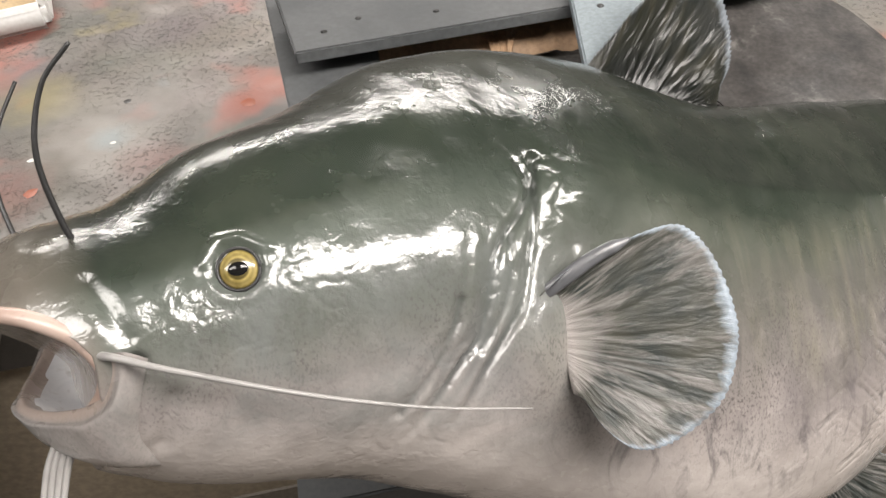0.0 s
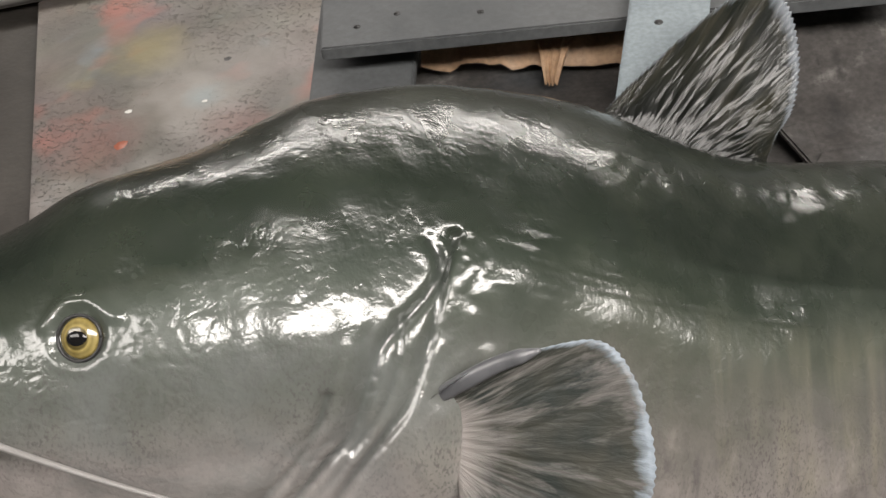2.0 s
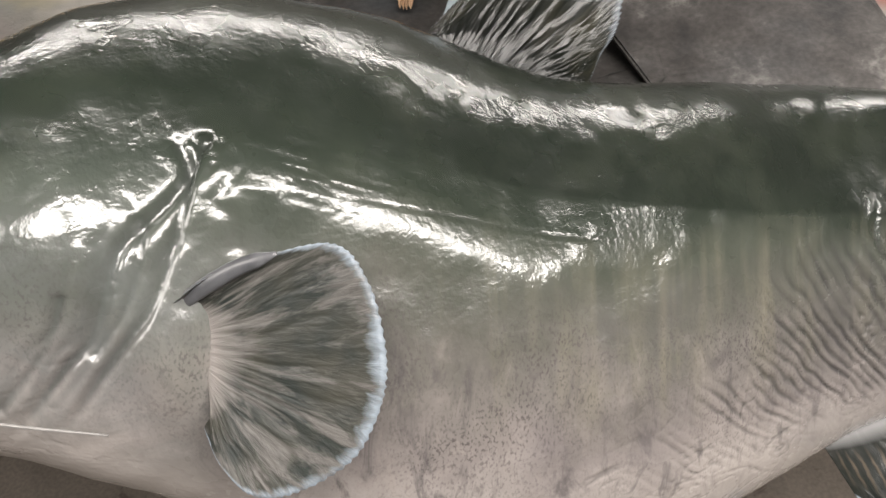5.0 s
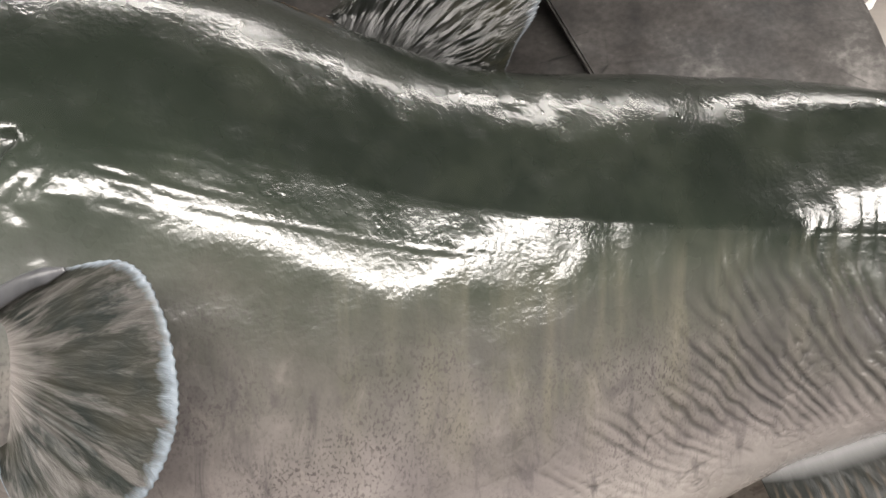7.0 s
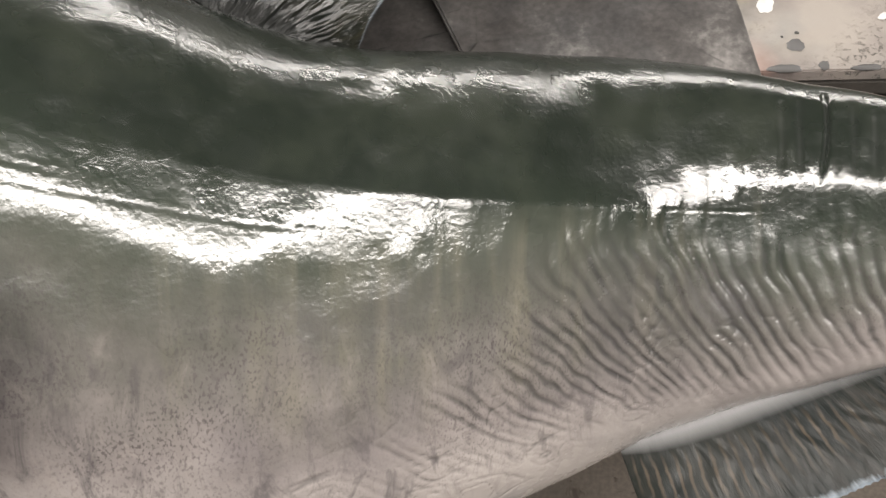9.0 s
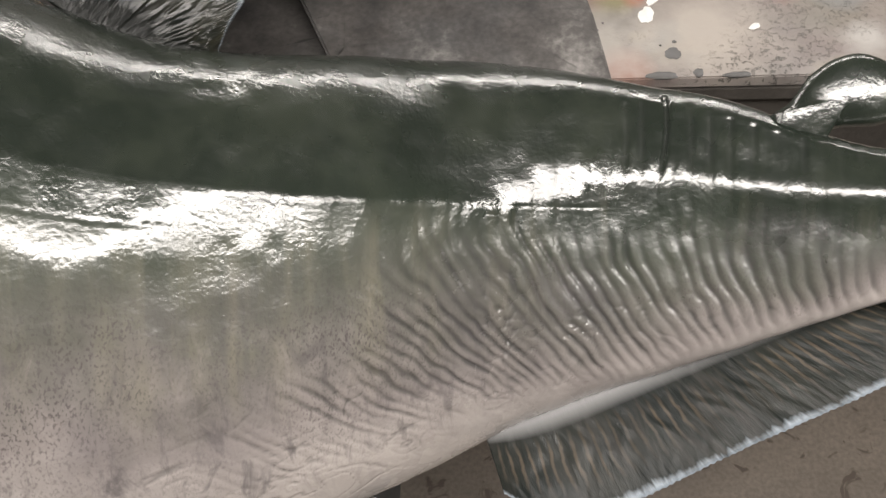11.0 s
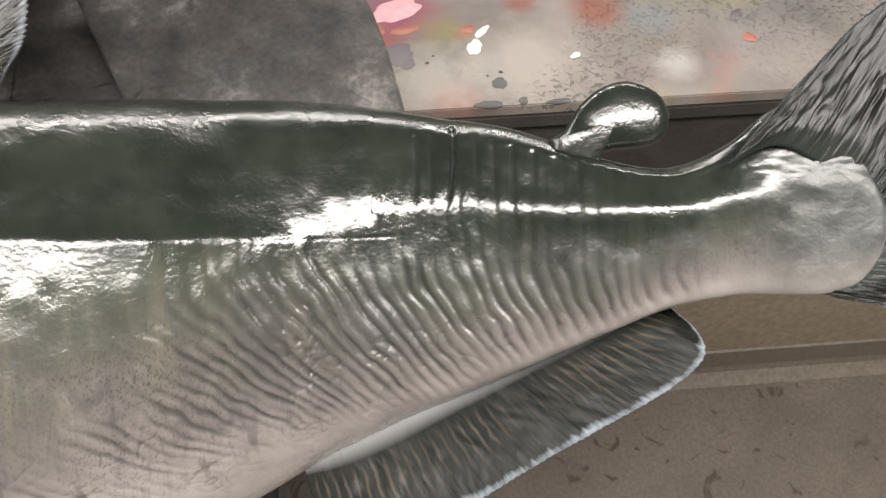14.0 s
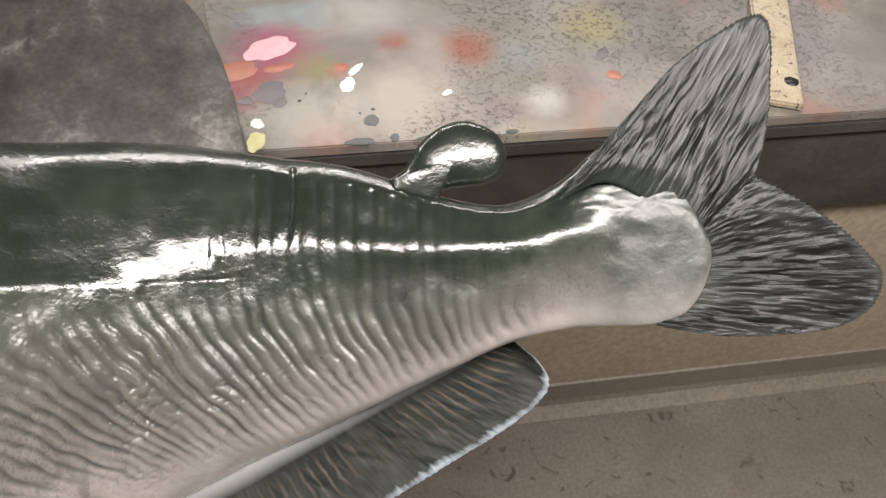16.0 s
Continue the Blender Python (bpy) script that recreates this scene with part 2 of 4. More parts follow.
def spattered():
    """Bench board under years of sprayed paint."""
    n = Nodes("paint_spattered_board")
    tc = n.node("ShaderNodeTexCoord")
    v = n.coords()
    big = n.noise(v, 3.2, 5, 0.6, 0.8)
    c = n.ramp(big, [(0.28, (0.112, 0.102, 0.094)), (0.5, (0.192, 0.175, 0.158)), (0.72, (0.31, 0.285, 0.262))])
    tint = n.node("ShaderNodeTexNoise")
    n.link(v, tint.inputs["Vector"])
    tint.inputs["Scale"].default_value, tint.inputs["Detail"].default_value = 5.5, 3
    c = n.mix(0.16, c, tint.outputs["Color"], "OVERLAY")
    for scale, low, colour, amount, shift in ((4.6, 0.66, (0.50, 0.16, 0.12), 0.55, (0, 0, 0)), (5.0, 0.68, (0.42, 0.36, 0.12), 0.45, (4, 2, 0)),
                                              (5.5, 0.69, (0.30, 0.40, 0.45), 0.45, (7, 5, 0)), (4.0, 0.63, (0.42, 0.40, 0.38), 0.6, (1, 9, 0))):
        f = n.noise(n.coords(shift=shift), scale, 3, 0.5)
        c = n.mix(n.ramp(f, [(low - 0.06, 0.0), (low + 0.06, amount)]), c, colour)
    fuzz = n.noise(v, 30, 4)
    for x, y, r, colour, amount in SPRAY:
        d = n.node("ShaderNodeVectorMath", operation="DISTANCE")
        n.link(tc.outputs["Object"], d.inputs[0])
        d.inputs[1].default_value = (x, y, 0.95)
        q = n.math("ADD", n.math("DIVIDE", d.outputs["Value"], r), n.math("MULTIPLY", n.math("SUBTRACT", fuzz, 0.5), 0.7))
        c = n.mix(n.ramp(q, [(0.25, amount), (1.0, 0.0)]), c, colour)
    specks = n.noise(n.coords(scale=(1.2, 1.4, 1)), 110, 3, 0.7, 0.4)
    where = n.ramp(n.noise(n.coords(shift=(2, 2, 0)), 3, 2), [(0.44, 0.0), (0.62, 1.0)])
    crack = n.math("MULTIPLY", n.ramp(specks, [(0.56, 0.0), (0.62, 1.0)]), where)
    c = n.mix(n.math("MULTIPLY", crack, 0.75), c, (0.09, 0.09, 0.08))
    fine = n.noise(v, 130, 4)
    h = n.math("SUBTRACT", n.math("MULTIPLY", fine, 0.35), crack)
    c = n.mix(1.0, c, (0.90, 0.89, 0.88), "MULTIPLY")
    return n.done(c, 0.55, n.bump(h, 0.6, 0.004))


def stained():
    """Dark sheet with pale clouds, blue-grey stains and cracks."""
    n = Nodes("stained_dark_sheet")
    v = n.coords()
    big, fine = n.noise(v, 10, 6, 0.68, 0.15), n.noise(v, 180, 4)
    c = n.ramp(big, [(0.32, (0.020, 0.020, 0.020)), (0.46, (0.050, 0.046, 0.043)), (0.55, (0.072, 0.067, 0.063)), (0.65, (0.19, 0.18, 0.17))])
    c = n.mix(n.ramp(n.noise(n.coords(shift=(3, 1, 0)), 6, 3), [(0.5, 0.0), (0.7, 0.5)]), c, (0.055, 0.063, 0.070))
    c = n.mix(0.3, c, n.ramp(fine, [(0.35, 0.15), (0.65, 0.8)]), "OVERLAY")
    edge = n.cells(n.coords(scale=(1, 1.3, 1)), 5.5, "DISTANCE_TO_EDGE")
    rag = n.math("ADD", edge, n.math("MULTIPLY", n.noise(v, 40, 3), 0.05))
    crack = n.math("MULTIPLY", n.ramp(rag, [(0.024, 1.0), (0.032, 0.0)]), n.ramp(n.noise(v, 5, 2), [(0.5, 0.0), (0.6, 1.0)]))
    c = n.mix(n.math("MULTIPLY", crack, 0.8), c, (0.008, 0.008, 0.008))
    return n.done(c, 0.6, n.bump(n.math("SUBTRACT", fine, crack), 0.3, 0.002))


SPRAY = [  # place, reach, colour and strength of the soft sprayed spots
    (0.835, 0.770, 0.040, (0.21, 0.18, 0.075), 0.8), (0.860, 0.765, 0.022, (0.33, 0.075, 0.03), 0.9), (0.725, 0.765, 0.055, (0.32, 0.07, 0.035), 0.9), (0.70, 0.86, 0.07, (0.12, 0.10, 0.10), 0.6), (0.93, 0.80, 0.09, (0.14, 0.13, 0.115), 0.5),
    (0.765, 0.820, 0.085, (0.302, 0.036, 0.108), 0.9), (0.70, 0.72, 0.06, (0.324, 0.072, 0.115), 0.7), (0.830, 0.622, 0.050, (0.302, 0.086, 0.043), 0.8), (1.073, 0.805, 0.060, (0.274, 0.072, 0.036), 0.8),
    (0.955, 0.83, 0.035, (0.259, 0.065, 0.036), 0.7), (1.291, 0.850, 0.075, (0.302, 0.274, 0.101), 0.6), (0.82, 0.775, 0.06, (0.238, 0.216, 0.101), 0.5), (0.95, 0.69, 0.13, (0.475, 0.432, 0.382), 0.8),
    (1.166, 0.672, 0.045, (0.504, 0.490, 0.468), 0.8), (0.80, 0.66, 0.10, (0.475, 0.446, 0.410), 0.7), (1.35, 0.66, 0.12, (0.403, 0.367, 0.338), 0.6), (0.92, 0.92, 0.09, (0.432, 0.418, 0.403), 0.5),
    (-0.087, 0.942, 0.04, (0.360, 0.086, 0.036), 0.39), (-0.26, 0.825, 0.07, (0.324, 0.101, 0.086), 0.33), (-0.20, 0.80, 0.06, (0.346, 0.115, 0.086), 0.28), (-0.48, 1.06, 0.10, (0.331, 0.288, 0.115), 0.5),
    (-0.56, 1.12, 0.05, (0.324, 0.115, 0.072), 0.28), (-0.33, 0.90, 0.045, (0.302, 0.403, 0.446), 0.7), (-0.50, 0.78, 0.10, (0.360, 0.115, 0.101), 0.30), (-0.30, 0.95, 0.20, (0.396, 0.374, 0.346), 0.4),
    (1.62, 0.76, 0.16, (0.216, 0.194, 0.202), 0.6), (1.15, 0.78, 0.06, (0.245, 0.274, 0.302), 0.5),
]
M = {
    "skin": fish_skin(),
    "board": spattered(),
    "dark_fin": fin_skin("dark_fin", (0.027, 0.026, 0.017), (0.007, 0.009, 0.007), (0.17, 0.19, 0.21), 17, 0.46, 0.970, 0.50, 0.55, (0.004, 0.005, 0.004), 0.10, 1.5),
    "tail_fin": fin_skin("tail_fin", (0.024, 0.025, 0.023), (0.005, 0.006, 0.006), (0.04, 0.044, 0.044), 16, 0.47, 0.985, 0.35, 0.30, (0.020, 0.024, 0.020), 0.10, 1.0),
    "pale_fin": fin_skin("pale_fin", (0.135, 0.128, 0.120), (0.028, 0.033, 0.030), (0.25, 0.29, 0.33), 30, 0.47, 0.980, 0.30, 0.26, (0.27, 0.25, 0.235)),
    "anal_fin": fin_skin("anal_fin", (0.030, 0.030, 0.027), (0.009, 0.012, 0.011), (0.28, 0.32, 0.36), 40, 0.44, 0.975, 0.12, 0.20, (0.27, 0.27, 0.27), 0.22, 1.6, 40),
    "floor": mottled("vinyl_floor", (0.165, 0.142, 0.119), (0.225, 0.194, 0.163), 5.0, 0.5, 0.08, (15, 0.61, (0.10, 0.08, 0.065))),
    # unseen walls and ceiling, kept dark so little light bounces onto the varnish
    "wall": mottled("painted_wall", (0.075, 0.070, 0.064), (0.10, 0.094, 0.085), 2.0, 0.7, 0.1),
    "panel": mottled("beige_panel", (0.38, 0.318, 0.236), (0.44, 0.372, 0.28), 3.0, 0.6, 0.1, (95, 0.70, (0.13, 0.10, 0.075))),
    "cove": mottled("cove_base_vinyl", (0.22, 0.19, 0.155), (0.26, 0.225, 0.185), 4.0, 0.5, 0.1, (110, 0.68, (0.12, 0.09, 0.07))),
    "grey_board": mottled("grey_primed_board", (0.065, 0.07, 0.073), (0.105, 0.11, 0.113), 7.0, 0.7, 0.12),
    "blue_board": mottled("pale_blue_plank", (0.18, 0.215, 0.235), (0.23, 0.27, 0.29), 9.0, 0.65, 0.1),
    "slate": stained(),
    "brown_sheet": mottled("grey_brown_sheet", (0.10, 0.088, 0.075), (0.16, 0.142, 0.122), 12.0, 0.65, 0.15),
    "dust_cloth": mottled("dusty_grey_cloth", (0.15, 0.138, 0.118), (0.21, 0.195, 0.17), 9.0, 0.8, 0.25),
    "bench": mottled("dark_bench_top", (0.035, 0.031, 0.027), (0.075, 0.068, 0.06), 5.0, 0.6, 0.4),
    "wood": mottled("raw_timber", (0.42, 0.30, 0.16), (0.56, 0.43, 0.26), 9.0, 0.6, 0.2, (60, 0.64, (0.20, 0.17, 0.13))),
    "old_wood": mottled("weathered_timber", (0.36, 0.29, 0.19), (0.55, 0.48, 0.36), 14.0, 0.6, 0.25, (70, 0.60, (0.12, 0.10, 0.085))),
    "brown_paper": mottled("brown_paper", (0.30, 0.19, 0.11), (0.45, 0.30, 0.19), 8.0, 0.55, 0.3),
    "white": mottled("white_paper", (0.74, 0.73, 0.71), (0.80, 0.79, 0.77), 5.0, 0.6, 0.05),
    "mouth": soft_flesh("mouth_lining", (0.46, 0.48, 0.51), (0.62, 0.63, 0.64)),
    "lip": soft_flesh("pink_lip", (0.36, 0.25, 0.205), (0.46, 0.36, 0.31)),
    "wire": mottled("black_wire", (0.02, 0.02, 0.02), (0.03, 0.03, 0.03), 40.0, 0.4, 0.1),
}


# ---- builders ----
def mesh(name, verts, faces, material, parent=None, label="", uv=None, smooth=True, uv2=None):
    me = bpy.data.meshes.new(name)
    me.from_pydata([tuple(map(float, v)) for v in verts], [], [tuple(map(int, f)) for f in faces])
    if uv is not None:
        layer = me.uv_layers.new(name="UVMap")
        idx = np.zeros(len(me.loops), dtype=np.int32)
        me.loops.foreach_get("vertex_index", idx)
        layer.data.foreach_set("uv", np.asarray(uv, dtype=np.float32)[idx].ravel())
        second = me.uv_layers.new(name="Folds")
        uv2 = np.full((len(me.vertices), 2), 0.5, dtype=np.float32) if uv2 is None else np.asarray(uv2, dtype=np.float32)
        second.data.foreach_set("uv", uv2[idx].ravel())
    if smooth:
        me.polygons.foreach_set("use_smooth", [True] * len(me.polygons))
    me.materials.append(material)
    ob = new(name, me)
    ob.parent = parent
    if label:
        ob["label"] = label
    return ob


def from_bm(name, bm, material, parent=None, label="", smooth=False):
    me = bpy.data.meshes.new(name)
    bmesh.ops.recalc_face_normals(bm, faces=bm.faces[:])
    bm.to_mesh(me)
    bm.free()
    if smooth:
        me.polygons.foreach_set("use_smooth", [True] * len(me.polygons))
    me.materials.append(material)
    ob = new(name, me)
    ob.parent = parent
    if label:
        ob["label"] = label
    return ob


def slab(outline, z0, z1, bevel=0.002):
    """A bevelled board with any outline."""
    bm = bmesh.new()
    low = [bm.verts.new((x, y, z0)) for x, y in outline]
    f = bm.faces.new(low)
    top = bmesh.ops.extrude_face_region(bm, geom=[f])
    for v in top["geom"]:
        if isinstance(v, bmesh.types.BMVert):
            v.co.z = z1
    if bevel:
        bmesh.ops.bevel(bm, geom=bm.edges[:], offset=bevel, segments=2, affect="EDGES", clamp_overlap=True)
    return bm


def box(x0, y0, z0, x1, y1, z1, bevel=0.003):
    return slab([(x0, y0), (x1, y0), (x1, y1), (x0, y1)], z0, z1, bevel)


def tube(points, radii, sides=10, flat=1.0):
    """Verts and faces of a tapered tube through points."""
    pts = [Vector(p) for p in points]
    verts, faces = [], []
    for i, p in enumerate(pts):
        d = (pts[min(i + 1, len(pts) - 1)] - pts[max(i - 1, 0)]).normalized()
        a = d.cross(Vector((0.31, 0.2, 0.93))).normalized()
        b = d.cross(a)
        for k in range(sides):
            g = 2 * math.pi * k / sides
            verts.append(p + (a * math.cos(g) + b * math.sin(g) * flat) * radii[i])
    for i in range(len(pts) - 1):
        for k in range(sides):
            k2 = (k + 1) % sides
            faces.append((i * sides + k, i * sides + k2, (i + 1) * sides + k2, (i + 1) * sides + k))
    faces.append(tuple(range(sides))[::-1])
    faces.append(tuple((len(pts) - 1) * sides + k for k in range(sides)))
    return verts, faces


def smooth_path(ctrl, n):
    """n points on a Catmull-Rom curve through ctrl."""
    c = np.array(ctrl, float)
    c = np.vstack([2 * c[0] - c[1], c, 2 * c[-1] - c[-2]])
    out = []
    m = len(c) - 3
    for t in np.linspace(0, m - 1e-9, n):
        i = int(t)
        f = t - i
        p0, p1, p2, p3 = c[i:i + 4]
        out.append(0.5 * (2 * p1 + (p2 - p0) * f + (2 * p0 - 5 * p1 + 4 * p2 - p3) * f * f + (3 * p1 - p0 - 3 * p2 + p3) * f ** 3))
    return np.array(out)


def bell(x, c, r):
    return np.exp(-((x - c) / r) ** 2)


def step(x, a, b):
    t = np.clip((x - a) / (b - a), 0, 1)
    return t * t * (3 - 2 * t)


# ---- setting ----
def setting():
    X0, X1, Y0, Y1, H = -2.6, 3.4, -2.6, 3.3, 2.75
    tagged(from_bm("floor", box(X0, Y0, -0.06, X1, Y1, 0, 0), M["floor"]), "brown mottled vinyl floor with dark flecks", "floor", kind="structure")
    # ceiling and walls stay out of view; their dark colour holds back bounce
    tagged(from_bm("ceiling", box(X0, Y0, H, X1, Y1, H + 0.1, 0), M["wall"]), "unseen workshop ceiling, made dark to cut bounced light", "ceiling", kind="structure")
    for name, b in (("wall_north", (X0, Y1, 0, X1, Y1 + 0.1, H)), ("wall_south", (X0, Y0 - 0.1, 0, X1, Y0, H)),
                    ("wall_west", (X0 - 0.1, Y0 - 0.1, 0, X0, Y1 + 0.1, H)), ("wall_east", (X1, Y0 - 0.1, 0, X1 + 0.1, Y1 + 0.1, H))):
        tagged(from_bm(name, box(*b, 0), M["wall"]), "unseen workshop wall, made dark to cut bounced light", "wall", kind="structure")
    tagged(from_bm("wall_under_bench", box(X0, 0.655, 0, X1, 0.70, 0.90, 0), M["panel"]), "beige speckled panel closing the bench front", "wall panel", kind="structure")
    # cove base with a curved toe
    prof = [(0.655, 0.0), (0.610, 0.0), (0.612, 0.004), (0.630, 0.008), (0.643, 0.018), (0.648, 0.035), (0.649, 0.100), (0.655, 0.102)]
    verts = [(x, y, z) for x in (X0, X1) for y, z in prof]
    k = len(prof)
    faces = [(i, i + 1, k + i + 1, k + i) for i in range(k - 1)]
    tagged(mesh("baseboard", verts, faces, M["cove"], smooth=False), "grey-brown vinyl cove base with dusty toe", "baseboard", kind="structure")


setting()


# ---- bench and what lies on it ----
def bench():
    e = tagged(new("workbench"), "long workbench with a dark worn top", "workbench")
    e.location = (0.4, 1.2, 0)
    o = Matrix.Translation((-0.4, -1.2, 0))
    # the dark apron stands for the bench front and the shade below its edge
    for name, b, m in (("top", (-2.55, 0.60, 0.905, 3.35, 1.66, 0.930), "bench"), ("shade_apron", (-2.5, 0.612, 0.715, 3.3, 0.632, 0.904), "bench"), ("carcass", (-2.5, 0.705, 0.0, 3.3, 1.62, 0.904), "panel")):
        ob = from_bm(name, box(*b), M[m], e)
        ob.data.transform(o)


bench()
tagged(from_bm("spattered_board", slab([(-0.548, 0.598), (2.9, 0.604), (2.9, 1.65), (-0.92, 1.65)], 0.931, 0.950), M["board"]),
       "pale board covered with sprayed paint spots and drips", "board")


def blot(x, y, r, material, stretch=1.0, turn=0.0, seed=1, arms=0.16):
    rnd = random.Random(seed)
    ph = [rnd.uniform(0, 6.28) for _ in range(4)]
    n = 72
    verts = [(0, 0, 0.0011)]
    for i in range(n):
        g = 2 * math.pi * i / n
        q = r * (1 + arms * (0.45 * math.sin(2 * g + ph[0]) + 0.35 * math.sin(3 * g + ph[1]) + 0.3 * math.sin(5 * g + ph[2]) + 0.25 * math.sin(8 * g + ph[3])))
        verts.append((q * stretch * math.cos(g), q * math.sin(g), 0.0003))
    faces = [(0, 1 + i, 1 + (i + 1) % n) for i in range(n)]
    ob = mesh("paint_blot", verts, faces, material)
    ob.matrix_world = pose(x, y, 0.9502, 0, 0, turn)
    return ob


def plain(name, colour, rough=0.35):
    n = Nodes(name)
    v = n.noise(n.coords(), 60, 3)
    lo = tuple(c * 0.8 for c in colour)
    return n.done(n.ramp(v, [(0.3, lo), (0.7, colour)]), rough, n.bump(v, 0.1, 0.001))


PAINT = {"black": plain("black_paint", (0.035, 0.033, 0.03)), "white": plain("white_paint", (0.80, 0.79, 0.75)), "pink": plain("pink_paint", (0.75, 0.40, 0.45)),
         "magenta": plain("magenta_paint", (0.42, 0.07, 0.16)), "rust": plain("rust_paint", (0.35, 0.085, 0.035)), "yellow": plain("yellow_paint", (0.55, 0.52, 0.20)),
         "olive": plain("olive_paint", (0.28, 0.26, 0.12)), "violet": plain("violet_paint", (0.08, 0.06, 0.07))}
BLOTS = [  # x, y, radius, colour, stretch, turn
    (0.900, 0.648, 0.011, "black", 1.1, 20), (0.929, 0.609, 0.009, "black", 0.7, 0), (0.758, 0.722, 0.022, "violet", 1.2, 40), (0.722, 0.706, 0.010, "violet", 1, 0), (0.772, 0.700, 0.010, "violet", 1.3, 70),
    (0.760, 0.826, 0.024, "pink", 1.8, 32), (0.705, 0.775, 0.020, "rust", 2.0, 5), (0.772, 0.778, 0.010, "rust", 2.2, 15), (0.868, 0.772, 0.010, "rust", 1, 0),
    (0.873, 0.730, 0.011, "white", 1.6, 80), (0.888, 0.765, 0.006, "white", 3.0, 55), (1.290, 0.720, 0.011, "rust", 1, 0), (0.738, 0.655, 0.011, "white", 0.8, 10),
    (0.88, 0.605, 0.008, "black", 2.5, 0), (0.98, 0.604, 0.006, "black", 3.0, 0), (1.10, 0.606, 0.005, "black", 2.0, 0), (0.905, 0.672, 0.003, "black", 1, 0), (0.885, 0.665, 0.002, "black", 1, 0), (0.80, 0.70, 0.003, "violet", 1, 0), (0.81, 0.715, 0.002, "violet", 1, 0),
    (-0.463, 0.871, 0.005, "white", 1.4, 0), (-0.325, 0.885, 0.004, "white", 1.3, 0), (-0.45, 0.78, 0.010, "rust", 1.2, 30), (-0.309, 1.008, 0.006, "black", 1.2, 0), (1.02, 0.70, 0.005, "white", 2.0, 40),
    (0.735, 0.618, 0.013, "yellow", 1.5, 80), (1.286, 0.774, 0.008, "violet", 2.2, 55), (-0.087, 0.942, 0.012, "rust", 1.2, 0),
]
for i, (x, y, r, c, s, a) in enumerate(BLOTS):
    tagged(blot(x, y, r, PAINT[c], s, a, i), "dried %s paint blot on the bench board" % c, "paint blot", "paint blots on the board")


def timber_strip():
    bm = box(-0.033, 0.0, 0.0, 0.033, 0.55, 0.012)
    ob = from_bm("timber_strip", bm, M["old_wood"])
    ob.matrix_world = pose(1.527, 0.619, 0.9512, 0, 0, -19.4)
    hole = mesh("bored_hole", *tube([(0.018, 0.056, 0.0119), (0.018, 0.056, 0.0124)], [0.0115, 0.0115], 18), M["wire"], ob, "dark bored hole")
    tagged(ob, "raw timber strip with a bored hole, lying on the board", "timber strip")


timber_strip()


def paper_tray():
    e = tagged(new("paper_tray"), "white folded paper tray with a beige inside", "tray")
    e.matrix_world = pose(-0.70, 1.28, 0.951, 0, 0, 11)
    from_bm("front_rim", box(-0.22, 0.0, 0.0, 0.22, 0.035, 0.055, 0.012), M["white"], e, smooth=True)
    from_bm("side_rim", box(0.205, 0.03, 0.0, 0.225, 0.30, 0.06, 0.006), M["white"], e)
    from_bm("side_rim", box(-0.225, 0.03, 0.0, -0.205, 0.30, 0.06, 0.006), M["white"], e)
    from_bm("inside", box(-0.205, 0.035, 0.0, 0.205, 0.30, 0.03, 0.003), M["wood"], e, "beige lining")


paper_tray()


